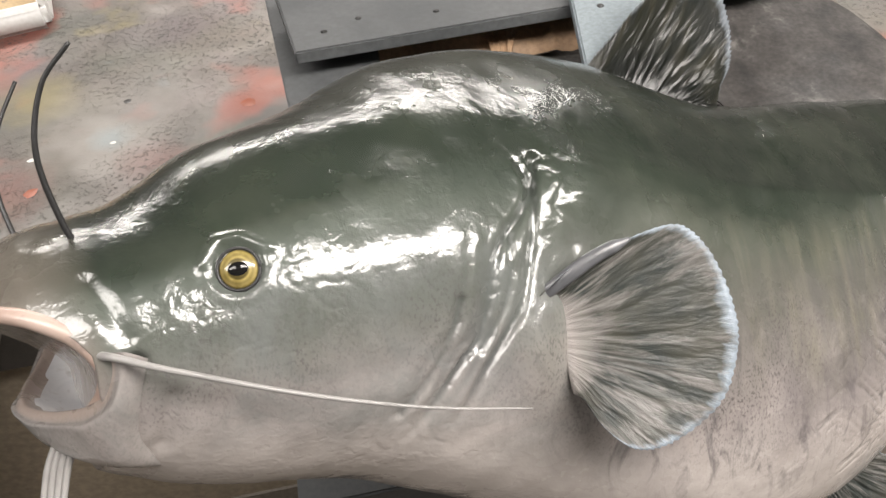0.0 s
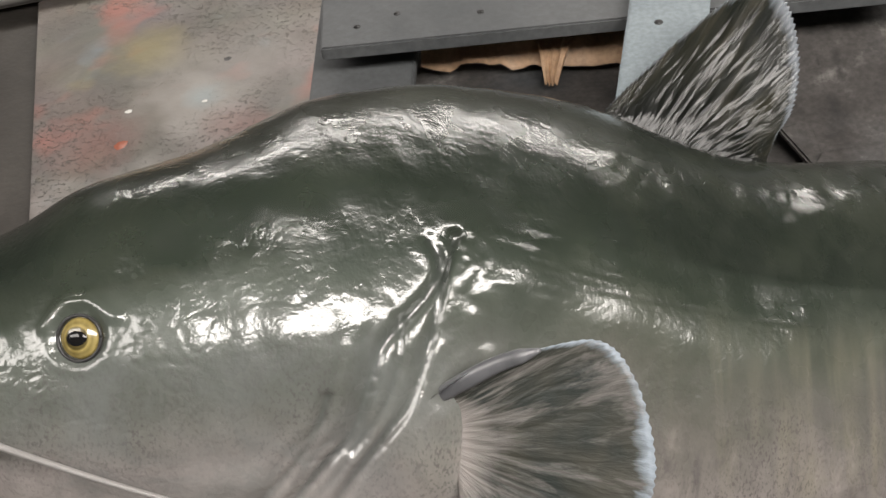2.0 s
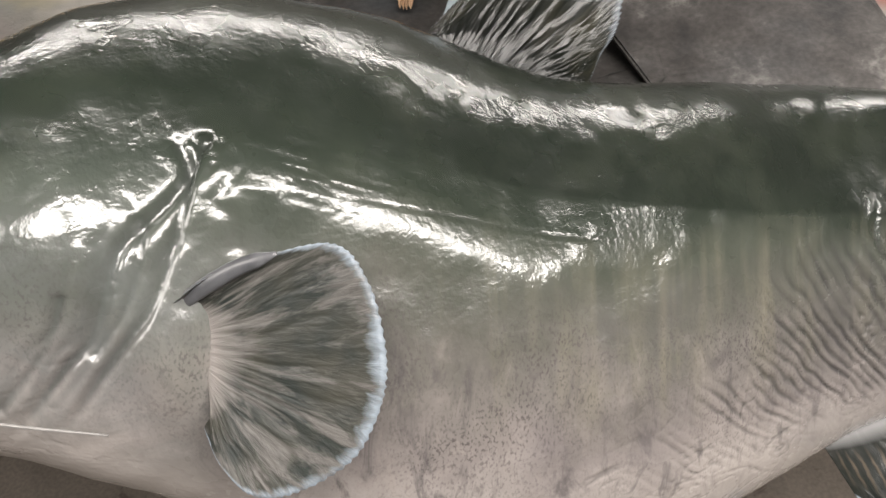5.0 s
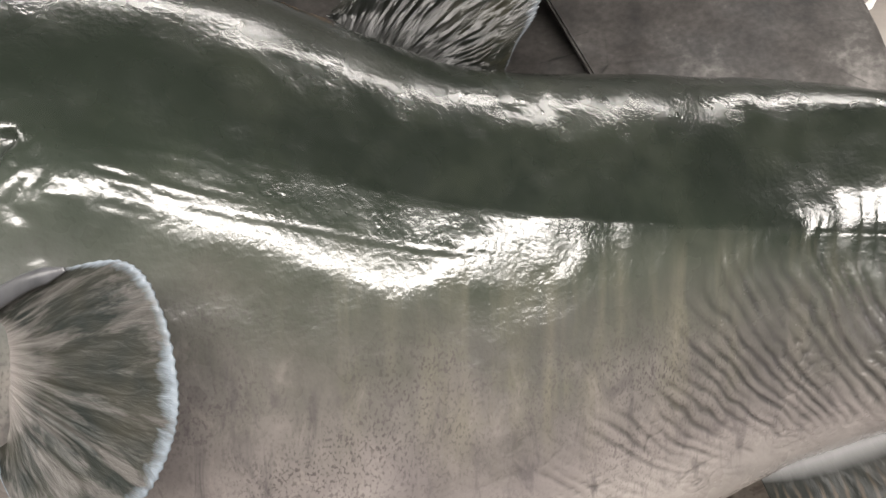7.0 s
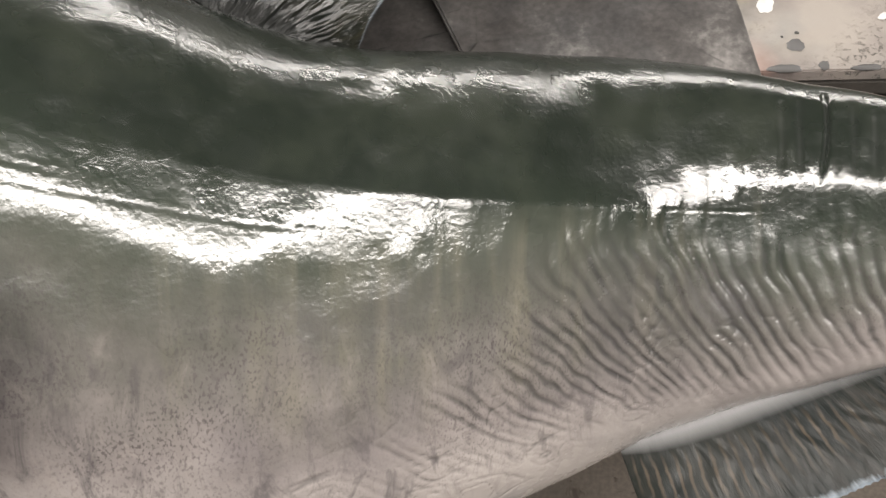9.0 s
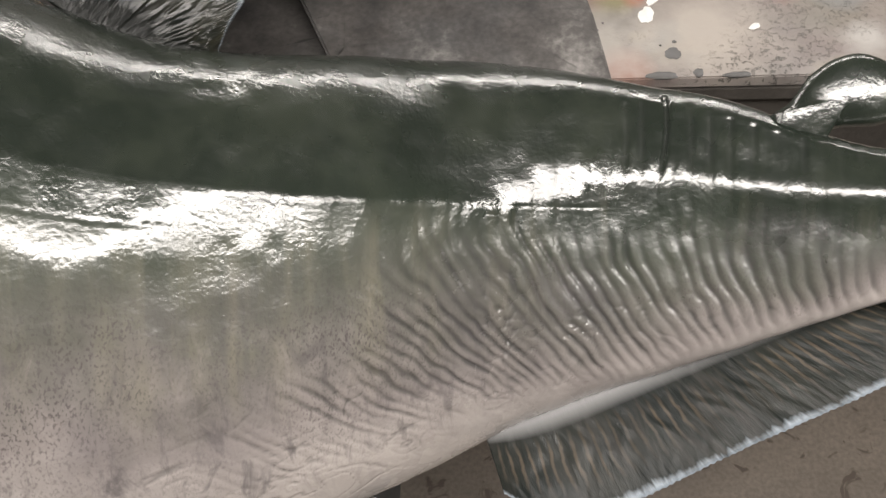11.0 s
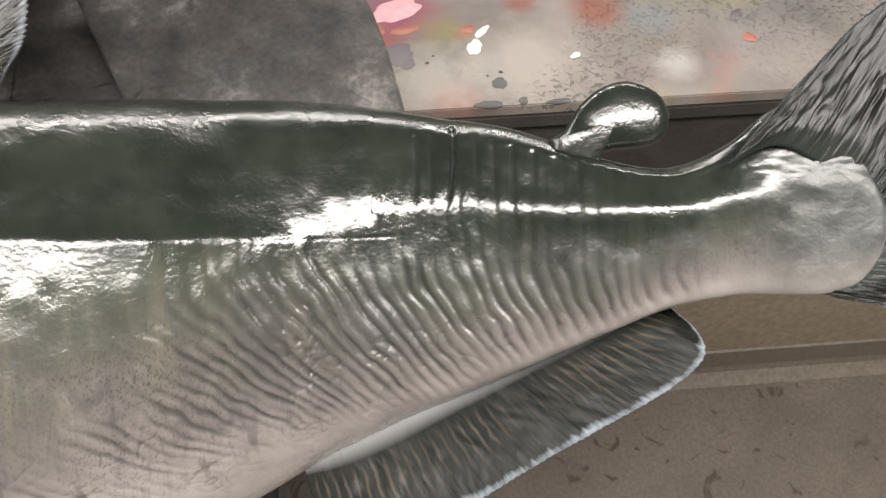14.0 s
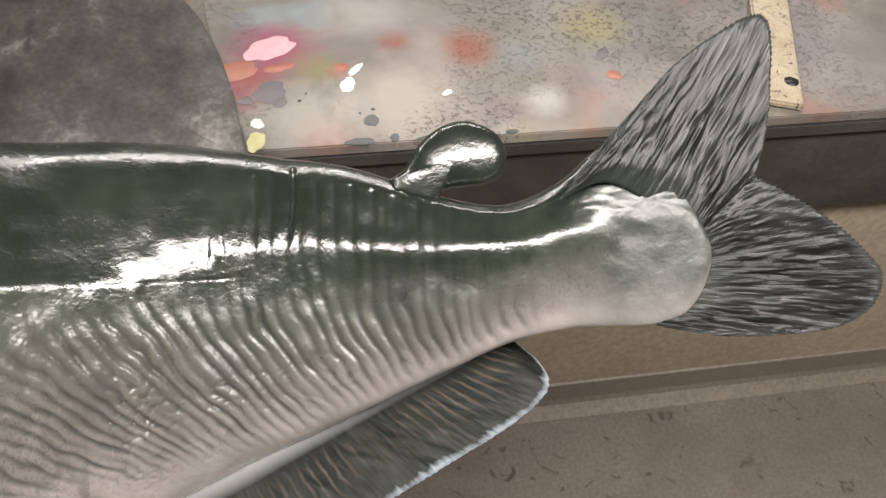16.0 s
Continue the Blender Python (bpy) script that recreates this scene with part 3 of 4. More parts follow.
# ---- boards that carry the fish ----
def boards():
    st = tagged(new("timber_stand"), "timber stand carrying the boards behind the fish", "stand")
    st.location = (0.4, 0.75, 0.951)
    for x in (0.20, 0.58):
        from_bm("post", box(x - 0.43, -0.03, 0.0, x - 0.37, 0.03, 0.225), M["wood"], st)
    from_bm("arm", box(-0.25, -0.62, 0.175, -0.18, -0.03, 0.225), M["wood"], st)
    from_bm("arm", box(0.15, -0.62, 0.175, 0.22, -0.03, 0.225), M["wood"], st)
    tagged(from_bm("low_board", slab([(0.020, 0.38), (0.127, 0.385), (0.127, 0.70), (0.0, 0.70)], 1.286, 1.300), M["grey_board"]), "grey primed board lying under another board", "board")
    tagged(from_bm("back_sheet", slab([(0.10, 0.30), (0.375, 0.30), (0.42, 0.70), (0.10, 0.70)], 1.255, 1.262), M["slate"]), "stained grey sheet behind the fish", "sheet")
    tagged(from_bm("drilled_board", slab([(0.036, 0.436), (0.66, 0.455), (0.66, 0.60), (0.019, 0.59)], 1.325, 1.341), M["grey_board"]), "grey primed board with screw holes", "board")
    tagged(from_bm("blue_plank", slab([(0.318, 0.300), (0.392, 0.295), (0.455, 0.60), (0.376, 0.60)], 1.343, 1.358), M["blue_board"]), "pale blue-grey plank with screw holes", "plank")
    out = [(0.525, 0.28), (0.754, 0.28), (0.750, 0.315), (0.741, 0.365), (0.728, 0.415), (0.712, 0.455), (0.690, 0.490), (0.655, 0.53), (0.61, 0.60), (0.40, 0.60), (0.450, 0.440)]
    lean = slab(out, 1.233, 1.240)
    for v in lean.verts:
        v.co.z += 0.22 * max(0.0, v.co.y - 0.31)
    tagged(from_bm("dark_sheet", lean, M["slate"]), "dark stained sheet with cracks and a curved edge", "sheet")
    out = [(0.60, 0.42), (0.727, 0.42), (0.718, 0.46), (0.711, 0.52), (0.708, 0.60), (0.58, 0.60)]
    lean = slab(out, 1.220, 1.227)
    for v in lean.verts:
        v.co.z += 0.22 * max(0.0, v.co.y - 0.31)
    tagged(from_bm("brown_sheet", lean, M["brown_sheet"]), "grey-brown sheet showing past the dark sheet's edge", "sheet")
    out = [(0.36, 0.29), (0.54, 0.29), (0.54, 0.60), (0.36, 0.60)]
    tagged(from_bm("dark_sheet", slab(out, 1.222, 1.230), M["slate"]), "dark brown-grey sheet under a second sheet", "sheet")


boards()


def screw_hole(board, x, y, z, r):
    mesh("screw_hole", *tube([(x, y, z - 0.001), (x, y, z + 0.0006)], [r, r], 12), M["wire"], board, "dark screw hole")


for o in [o for o in scene.objects if o.name.startswith(("drilled_board", "blue_plank"))]:
    if o.name.startswith("drilled"):
        for x, y in ((0.071, 0.470), (0.112, 0.488), (0.20, 0.478)):
            screw_hole(o, x, y, 1.341, 0.0035)
    else:
        screw_hole(o, 0.388, 0.466, 1.358, 0.009)
        screw_hole(o, 0.369, 0.408, 1.358, 0.004)


def brown_paper(outline, z, name, label, amp=0.008, seed=0):
    """A crumpled sheet with folds."""
    x0, x1 = outline[0][0], outline[1][0]
    n, m = 40, 18
    q, f = np.meshgrid(np.linspace(0, 1, n), np.linspace(0, 1, m), indexing="ij")
    (ax, ay), (bx, by), (cx, cy), (dx, dy) = outline
    x = (ax * (1 - q) + bx * q) * (1 - f) + (dx * (1 - q) + cx * q) * f
    y = (ay * (1 - q) + by * q) * (1 - f) + (dy * (1 - q) + cy * q) * f
    h = z + 0.02 * np.sin(np.pi * f) + amp * (value_noise(q * 9, f * 3, seed) + 0.6 * value_noise(q * 22, f * 5, seed + 1))
    top = np.stack([x, y, h], -1).reshape(-1, 3)
    verts = np.vstack([top, top - (0, 0, 0.0015)])
    faces = []
    for i in range(n - 1):
        for j in range(m - 1):
            a = i * m + j
            faces += [(a, a + m, a + m + 1, a + 1), (n * m + a, n * m + a + 1, n * m + a + m + 1, n * m + a + m)]
    ob = mesh(name, verts, faces, M["brown_paper"])
    return tagged(ob, label, "paper")


def dust_sheet():
    """A grey cloth that hangs down the bench front in loose folds."""
    n, m = 70, 30
    q, f = np.meshgrid(np.linspace(0, 1, n), np.linspace(0, 1, m), indexing="ij")
    right = -0.48 - 0.44 * f
    x = -1.5 + (right + 1.5) * q
    y = 0.588 - 0.075 * f - 0.016 * f * (value_noise(q * 9, f * 1.5, 71) + 0.5 * value_noise(q * 21, f * 3, 72)) - 0.004
    z = 0.895 - 0.845 * f
    front = np.stack([x, y, z], -1).reshape(-1, 3)
    verts = np.vstack([front, front + (0, 0.004, 0)])
    faces = []
    for i in range(n - 1):
        for j in range(m - 1):
            a = i * m + j
            faces += [(a, a + 1, a + m + 1, a + m), (n * m + a, n * m + a + m, n * m + a + m + 1, n * m + a + 1)]
    for j in range(m - 1):
        a = (n - 1) * m + j
        faces.append((a, a + 1, n * m + a + 1, n * m + a))
    tagged(mesh("dust_sheet", verts, faces, M["dust_cloth"]), "dusty grey cloth hanging in folds from the bench front", "dust sheet")


pedestal_top = 0.93


def late_things():
    dust_sheet()
    brown_paper([(0.13, 0.476), (0.37, 0.458), (0.37, 0.56), (0.13, 0.57)], 1.278, "brown_paper", "crumpled brown paper roll between the boards", 0.006, 3)
    brown_paper([(0.262, 0.436), (0.276, 0.434), (0.312, 0.53), (0.250, 0.53)], 1.276, "brown_paper_fold", "pointed fold of brown paper", 0.003, 5)
    brown_paper([(0.47, 0.50), (0.50, 0.505), (0.52, 0.52), (0.47, 0.545)], 1.262, "brown_cardboard", "torn brown cardboard under the drilled board", 0.004, 7)
    ob = tagged(new("pedestal"), "grey pedestal with a white front edge under the fish", "pedestal")
    ob.location = (0.2, 0.33, 0)
    from_bm("body", box(-0.255, -0.20, 0.0, 0.25, 0.22, pedestal_top), M["grey_board"], ob)
    from_bm("edge_strip", box(-0.263, -0.208, 0.0, -0.2555, -0.190, pedestal_top + 0.001), M["white"], ob, "white edge strip")
    from_bm("post", box(0.06, -0.10, pedestal_top + 0.001, 0.12, -0.04, 1.16), M["wood"], ob)


# ---- the fish ----
FISH = tagged(new("fish_model"), "varnished life-size catfish model with open mouth and yellow glass eye", "fish model")
FISH.matrix_world = pose(0, -0.023, 1.484, 40)

# stations along the body: place, back line, belly line, near flank, half thickness
STATIONS = np.array([
    (-0.196, 0.016, -0.050, -0.050, 0.030), (-0.186, 0.031, -0.060, -0.050, 0.030), (-0.174, 0.042, -0.075, -0.045, 0.030), (-0.158, 0.050, -0.085, -0.036, 0.036), (-0.148, 0.053, -0.092, -0.014, 0.058), (-0.134, 0.0555, -0.097, 0.000, 0.074), (-0.120, 0.057, -0.105, 0.008, 0.084), (-0.100, 0.060, -0.114, 0.013, 0.091), (-0.080, 0.068, -0.123, 0.014, 0.095),
    (-0.049, 0.089, -0.131, 0.009, 0.098), (-0.008, 0.105, -0.140, 0.000, 0.102), (0.035, 0.125, -0.152, -0.006, 0.110), (0.077, 0.147, -0.172, -0.016, 0.118), (0.123, 0.159, -0.195, -0.030, 0.125),
    (0.172, 0.164, -0.220, -0.052, 0.132), (0.224, 0.161, -0.245, -0.076, 0.138), (0.285, 0.150, -0.268, -0.106, 0.141), (0.345, 0.127, -0.283, -0.136, 0.140), (0.405, 0.108, -0.288, -0.167, 0.135),
    (0.470, 0.103, -0.283, -0.200, 0.125), (0.550, 0.104, -0.262, -0.250, 0.110), (0.620, 0.104, -0.238, -0.297, 0.094), (0.690, 0.098, -0.206, -0.325, 0.074), (0.770, 0.081, -0.174, -0.332, 0.054),
    (0.850, 0.061, -0.141, -0.322, 0.039), (0.905, 0.036, -0.118, -0.309, 0.033), (0.965, 0.021, -0.096, -0.300, 0.028), (1.015, 0.039, -0.087, -0.291, 0.021), (1.045, 0.062, -0.088, -0.286, 0.015),
    (1.066, 0.066, -0.089, -0.282, 0.011), (1.088, 0.050, -0.086, -0.279, 0.009), (1.108, 0.024, -0.076, -0.277, 0.008), (1.119, -0.002, -0.060, -0.276, 0.006), (1.126, -0.022, -0.042, -0.277, 0.003),
])


def profile(u):
    """Back, belly, near flank and half thickness at u, on smooth curves."""
    x = STATIONS[:, 0]
    out = []
    for k in range(1, 5):
        y = STATIONS[:, k]
        m = np.gradient(y, x)
        i = np.clip(np.searchsorted(x, u, side="right") - 1, 0, len(x) - 2)
        h = x[i + 1] - x[i]
        t = np.clip((u - x[i]) / h, 0, 1)
        d = (y[i + 1] - y[i]) / h
        m0 = np.where(m[i] * d > 0, np.sign(d) * np.minimum(abs(m[i]), 3 * abs(d)), 0)
        m1 = np.where(m[i + 1] * d > 0, np.sign(d) * np.minimum(abs(m[i + 1]), 3 * abs(d)), 0)
        out.append((2 * t ** 3 - 3 * t ** 2 + 1) * y[i] + (t ** 3 - 2 * t ** 2 + t) * h * m0 + (-2 * t ** 3 + 3 * t ** 2) * y[i + 1] + (t ** 3 - t ** 2) * h * m1)
    return out


def value_noise(x, y, seed=0):
    """Smooth noise on a lattice, -1 to 1."""
    rs = np.random.RandomState(seed)
    tab = rs.uniform(-1, 1, (256, 256))
    xi, yi = np.floor(x).astype(int), np.floor(y).astype(int)
    fx, fy = x - xi, y - yi
    fx, fy = fx * fx * (3 - 2 * fx), fy * fy * (3 - 2 * fy)
    g = lambda a, b: tab[a % 256, b % 256]
    return (g(xi, yi) * (1 - fx) + g(xi + 1, yi) * fx) * (1 - fy) + (g(xi, yi + 1) * (1 - fx) + g(xi + 1, yi + 1) * fx) * fy


def line_dist(u, v, pts):
    """Distance from a polyline and signed side."""
    best = np.full(u.shape, 9.0)
    for (x0, y0), (x1, y1) in zip(pts[:-1], pts[1:]):
        dx, dy = x1 - x0, y1 - y0
        t = np.clip(((u - x0) * dx + (v - y0) * dy) / (dx * dx + dy * dy), 0, 1)
        best = np.minimum(best, np.hypot(u - x0 - t * dx, v - y0 - t * dy))
    return best


def lateral(u):
    """Height of the lateral line."""
    line = smooth_path([(0.24, 0.052), (0.27, 0.044), (0.31, 0.030), (0.36, 0.018), (0.41, 0.005), (0.447, -0.0005), (0.49, -0.006), (0.53, -0.0105), (0.59, -0.0145), (0.65, -0.018), (0.72, -0.021), (0.80, -0.022)], 90)
    return np.interp(u, line[:, 0], line[:, 1])


def relief(u, v, s):
    """Skin relief of the near flank, in metres outward, and its pigment with painted groove shade."""
    d = np.zeros_like(u)
    # gill cover: a plate with a pointed rear corner, a deep slit behind it and loose folds below
    gill = smooth_path([(0.185, 0.044), (0.189, 0.035), (0.188, 0.024), (0.178, 0.009), (0.157, -0.012), (0.148, -0.032), (0.138, -0.063), (0.125, -0.079), (0.112, -0.097), (0.094, -0.122)], 40)
    g = line_dist(u, v, gill)
    throat = step(v, -0.128, -0.085)
    d -= 0.0062 * bell(g, 0, 0.0036) * throat * (1 - 0.7 * step(v, 0.024, 0.044))
    second = smooth_path([(0.200, 0.046), (0.193, 0.032), (0.188, 0.012), (0.179, -0.018), (0.167, -0.050), (0.155, -0.066), (0.139, -0.088), (0.122, -0.118)], 34)
    g2 = line_dist(u, v, second)
    d -= 0.0042 * bell(g2, 0, 0.0032) * throat
    third = smooth_path([(0.165, 0.000), (0.163, -0.026), (0.153, -0.052), (0.138, -0.074)], 18)
    d -= 0.0034 * bell(line_dist(u, v, third), 0, 0.0028)
    fourth = smooth_path([(0.126, -0.040), (0.118, -0.062), (0.104, -0.084), (0.088, -0.104)], 18)
    d -= 0.0028 * bell(line_dist(u, v, fourth), 0, 0.0030)
    # plate raised in front of the slit
    d += 0.0050 * bell(np.hypot((u - 0.135) / 0.06, (v + 0.004) / 0.042), 0, 1.0)
    # shoulder hump with a lobed edge and knotted skin at the top of the slit
    d += 0.0085 * bell(np.hypot((u - 0.232) / 0.034, (v - 0.024) / 0.028), 0, 1.0)
    lobe = smooth_path([(0.196, 0.044), (0.212, 0.036), (0.216, 0.024), (0.204, 0.010), (0.213, 0.000), (0.212, -0.016)], 26)
    d -= 0.0020 * bell(line_dist(u, v, lobe), 0, 0.0050)
    knot = bell(np.hypot((u - 0.198) / 0.020, (v - 0.040) / 0.014), 0, 1.0)
    d += 0.0010 * knot * (value_noise(u * 210, v * 210, 51) + value_noise(u * 110, v * 110, 54))
    # drawn creases that run back from the shoulder
    drawn = bell(np.hypot((u - 0.250) / 0.040, (v - 0.022) / 0.020), 0, 1.0)
    d += 0.0007 * drawn * value_noise(u * 40, (v + 0.30 * u) * 330, 52)
    # cheek ridge and brow
    d += 0.0042 * bell(np.hypot((u - 0.07) / 0.09, (v + 0.010) / 0.032), 0, 1.0)
    d += 0.007 * bell(np.hypot((u - 0.03) / 0.16, (v - 0.075) / 0.025), 0, 1.0)
    # eye socket
    r = np.hypot(u, v)
    d += 0.0014 * bell(r, 0.0170, 0.004) - 0.005 * bell(r, 0, 0.012)
    d += 0.0026 * bell(line_dist(u, v, [(-0.018, 0.006), (-0.008, 0.019), (0.006, 0.020), (0.020, 0.010)]), 0, 0.004)
    # corner of the mouth
    fold = smooth_path([(-0.062, -0.042), (-0.068, -0.060), (-0.082, -0.076), (-0.102, -0.084)], 12)
    d -= 0.007 * bell(line_dist(u, v, fold), 0, 0.006)
    d -= 0.0030 * bell(line_dist(u, v, [(-0.080, 0.008), (-0.071, -0.012), (-0.064, -0.028)]), 0, 0.0055)
    d -= 0.003 * bell(line_dist(u, v, [(-0.044, -0.066), (-0.05, -0.09)]), 0, 0.006)
    # flank ridge that catches the light: it sinks to a low point, then climbs to the lateral line
    ridge = smooth_path([(0.21, 0.022), (0.26, 0.008), (0.30, -0.004), (0.34, -0.022), (0.37, -0.038), (0.39, -0.044), (0.42, -0.036), (0.46, -0.024)], 36)
    d += 0.0045 * bell(line_dist(u, v, ridge), 0, 0.028) * (1 - step(u, 0.40, 0.47))
    under = lateral(u) - v
    crest = np.where(under > 0, np.exp(-np.clip(under, 0, 1) / 0.030), np.exp(-(np.clip(-under, 0, 1) / 0.016) ** 1.4))
    d += 0.0058 * crest * step(u, 0.36, 0.46) * (1 - step(u, 0.58, 0.70))
    shelf = np.where(under > 0, np.exp(-np.clip(under, 0, 1) / 0.020), np.exp(-(np.clip(-under, 0, 1) / 0.010) ** 1.4))
    d += 0.0016 * shelf * step(u, 0.25, 0.30) * (1 - step(u, 0.36, 0.44))
    keel = smooth_path([(0.66, 0.002), (0.70, 0.004), (0.745, 0.007), (0.80, 0.001), (0.86, -0.008), (0.93, -0.012), (0.985, -0.011), (1.028, -0.005), (1.051, 0.007)], 40)
    d += 0.0042 * bell(line_dist(u, v, keel), 0, 0.015 + 0.010 * (1 - step(u, 0.76, 0.88))) * step(u, 0.64, 0.80) * (1 - 0.7 * step(u, 1.02, 1.06))
    # lateral line: a fine broken crease, and a second one below it
    broken = np.clip(0.75 + 0.9 * value_noise(u * 70, v * 70, 18), 0, 1)
    d -= 0.00035 * bell(under, 0, 0.0012) * broken * step(u, 0.27, 0.32) * (1 - step(u, 0.72, 0.76))
    lower = smooth_path([(0.249, 0.020), (0.291, 0.0055), (0.331, -0.004), (0.360, -0.012), (0.407, -0.022), (0.44, -0.026)], 24)
    late = line_dist(u, v, lower)
    d -= 0.0004 * bell(late, 0, 0.0012) * broken
    # slanting folds of the tail half: upright at the lateral line, laid over lower down
    bend = v + 0.035 + 0.03 * step(u, 0.75, 0.95)
    below = np.clip(-bend, 0, 1)
    rear = step(u, 0.58, 0.80)
    shift = np.where(bend < 0, 0.25 * below + (6.0 - 2.0 * rear) * below ** 2 - (11.0 - 2.0 * rear) * below ** 3, bend * 0.06)
    loose = 1 - step(u, 0.62, 0.78)
    wob = 0.0034 * value_noise(u * 30, v * 30, 5) + 0.0018 * value_noise(u * 75, v * 60, 6) + loose * (0.0040 * value_noise(u * 34, v * 30, 15) + 0.0022 * value_noise(u * 90, v * 70, 17))
    phase = (u + wob - shift) / 0.0134
    amp = step(u + 0.10 * (1 - step(s, -0.5, 0.0)), 0.51, 0.65) * (1 - step(u, 0.92, 1.02)) * step(s - 0.22 * loose, -0.98, -0.72) * (1 - step(v - lateral(u), -0.020 + 0.06 * step(u, 0.64, 0.76), 0.010 + 0.08 * step(u, 0.64, 0.76)))
    amp = amp * np.clip(0.78 + (0.40 + 0.45 * loose) * value_noise(phase * 0.8, v * 34, 8), 0, 1.2)
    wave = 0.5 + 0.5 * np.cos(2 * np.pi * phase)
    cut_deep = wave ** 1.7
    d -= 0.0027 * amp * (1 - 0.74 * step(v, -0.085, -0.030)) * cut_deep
    # fold tone: pigment plus shade painted into the furrows, paler on the crests
    pig_shade = (0.34 * (1 - wave) - 0.80 * cut_deep) * np.clip(amp, 0, 1) * step(s, -0.98, -0.6) * (1 - 0.72 * step(v, -0.075, -0.010)) * (0.85 + 0.15 * value_noise(u * 90, v * 90, 12)) * 1.15
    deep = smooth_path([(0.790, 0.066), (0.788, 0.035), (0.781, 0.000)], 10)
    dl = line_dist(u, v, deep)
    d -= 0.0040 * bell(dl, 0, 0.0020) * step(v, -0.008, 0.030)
    # the deep groove's shade is painted into the colour too
    pig_shade = pig_shade - 0.7 * bell(dl, 0, 0.0022) * step(v, -0.008, 0.030)
    # upright creases: dark bars of own colour, with crease shade painted in
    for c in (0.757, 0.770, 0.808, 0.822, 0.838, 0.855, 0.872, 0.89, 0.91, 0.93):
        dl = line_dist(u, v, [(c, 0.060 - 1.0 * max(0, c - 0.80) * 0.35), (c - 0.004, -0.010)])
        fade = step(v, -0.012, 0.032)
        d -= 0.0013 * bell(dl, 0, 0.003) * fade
        pig_shade = pig_shade - 0.35 * bell(dl, 0, 0.004) * fade
    # fine crinkles of the lower flank, ends drawn out
    zone = step(u, 0.30, 0.46) * (1 - step(u, 0.70, 0.80)) * (1 - step(s, -0.30, 0.0)) * step(s, -0.98, -0.75)
    q1, q2 = u * 1.0 + v * 0.75, v - u * 0.35
    cr = np.abs(value_noise(q1 * 60 + 2 * value_noise(u * 40, v * 40, 14), q2 * 150, 3))
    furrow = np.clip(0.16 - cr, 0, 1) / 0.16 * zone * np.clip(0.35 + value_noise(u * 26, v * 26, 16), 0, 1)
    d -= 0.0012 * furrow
    # dark pigment and crinkle shade, both painted along the furrows
    pig_shade = pig_shade - 0.55 * furrow
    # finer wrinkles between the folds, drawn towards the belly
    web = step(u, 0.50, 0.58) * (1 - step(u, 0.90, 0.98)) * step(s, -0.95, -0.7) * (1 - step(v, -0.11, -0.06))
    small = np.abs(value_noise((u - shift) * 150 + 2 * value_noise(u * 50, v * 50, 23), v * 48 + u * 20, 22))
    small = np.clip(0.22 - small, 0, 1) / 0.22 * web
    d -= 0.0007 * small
    # wrinkle furrows get painted shade with their pigment
    pig_shade = pig_shade - 0.28 * small
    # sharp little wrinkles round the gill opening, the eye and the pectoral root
    # shade painted dark into the gill slits, lateral creases, mouth fold and pleats
    pig_shade = pig_shade - 0.85 * bell(g, 0, 0.0026) * throat - 0.7 * bell(g2, 0, 0.0028) * throat - 0.6 * bell(line_dist(u, v, third), 0, 0.002) - 0.5 * bell(line_dist(u, v, fourth), 0, 0.0025)
    pig_shade = pig_shade - 0.2 * bell(under, 0, 0.0012) * broken * step(u, 0.27, 0.32) * (1 - step(u, 0.72, 0.76)) - 0.3 * bell(late, 0, 0.0014) * broken
    pig_shade = pig_shade - 0.8 * bell(line_dist(u, v, fold), 0, 0.004)
    pleat = np.cos(2 * np.pi * g / 0.013 + 2.0 * value_noise(u * 40, v * 40, 53)) * bell(g, 0.008, 0.018) * (1 - step(v, -0.03, 0.02)) * step(v, -0.120, -0.085)
    d += 0.0009 * pleat
    pig_shade = pig_shade - 0.4 * np.clip(-pleat, 0, 1)
    pig_shade = pig_shade + 0.9 * bell(np.hypot((u - 0.186) / 0.022, (v + 0.088) / 0.040), 0, 1.0)
    creased = np.abs(value_noise(u * 85 + v * 50, v * 85 - u * 40, 21))
    around = bell(g, 0, 0.03) * (1 - step(v, 0.0, 0.05)) + 1.3 * bell(np.hypot((u - 0.02) / 0.065, (v + 0.025) / 0.035), 0, 1.0)
    d -= 0.0005 * np.clip(0.25 - creased, 0, 1) / 0.25 * around
    d += 0.010 * bell(np.hypot((u - 0.178) / 0.018, (v + 0.085) / 0.035), 0, 1.0)
    # bead along the back of the tail
    d += 0.0011 * bell(s, 0.86, 0.055) * step(u, 0.70, 0.80) * (1 - step(u, 0.99, 1.03))
    # puckered skin at the root of the tail
    root = step(u + 0.5 * np.clip(v, 0, 1), 1.00, 1.07)
    d += root * (0.0006 * value_noise(u * 60 - v * 40, v * 60 + u * 30, 41) + 0.0005 * value_noise(u * 90 - v * 140, v * 190 + u * 70, 42) * step(v, -0.02, 0.03))
    # pitted patches that break up the gloss
    patch = np.clip(value_noise(u * 22 + 7, v * 22, 31) * 1.6, 0, 1) * (1 - step(u, 0.40, 0.60))
    d += 0.00045 * patch * value_noise(u * 105, v * 105, 32)
    d += 0.0011 * value_noise(u * 24, v * 24, 1) + 0.0005 * value_noise(u * 70, v * 70, 2)
    return d, np.clip(pig_shade, -1, 1)


TURN_HEAD = 0.45  # the head is turned towards the viewer: depth shifts the sections forward


def turned(u):
    return TURN_HEAD * (1 - step(u, 0.08, 0.42))


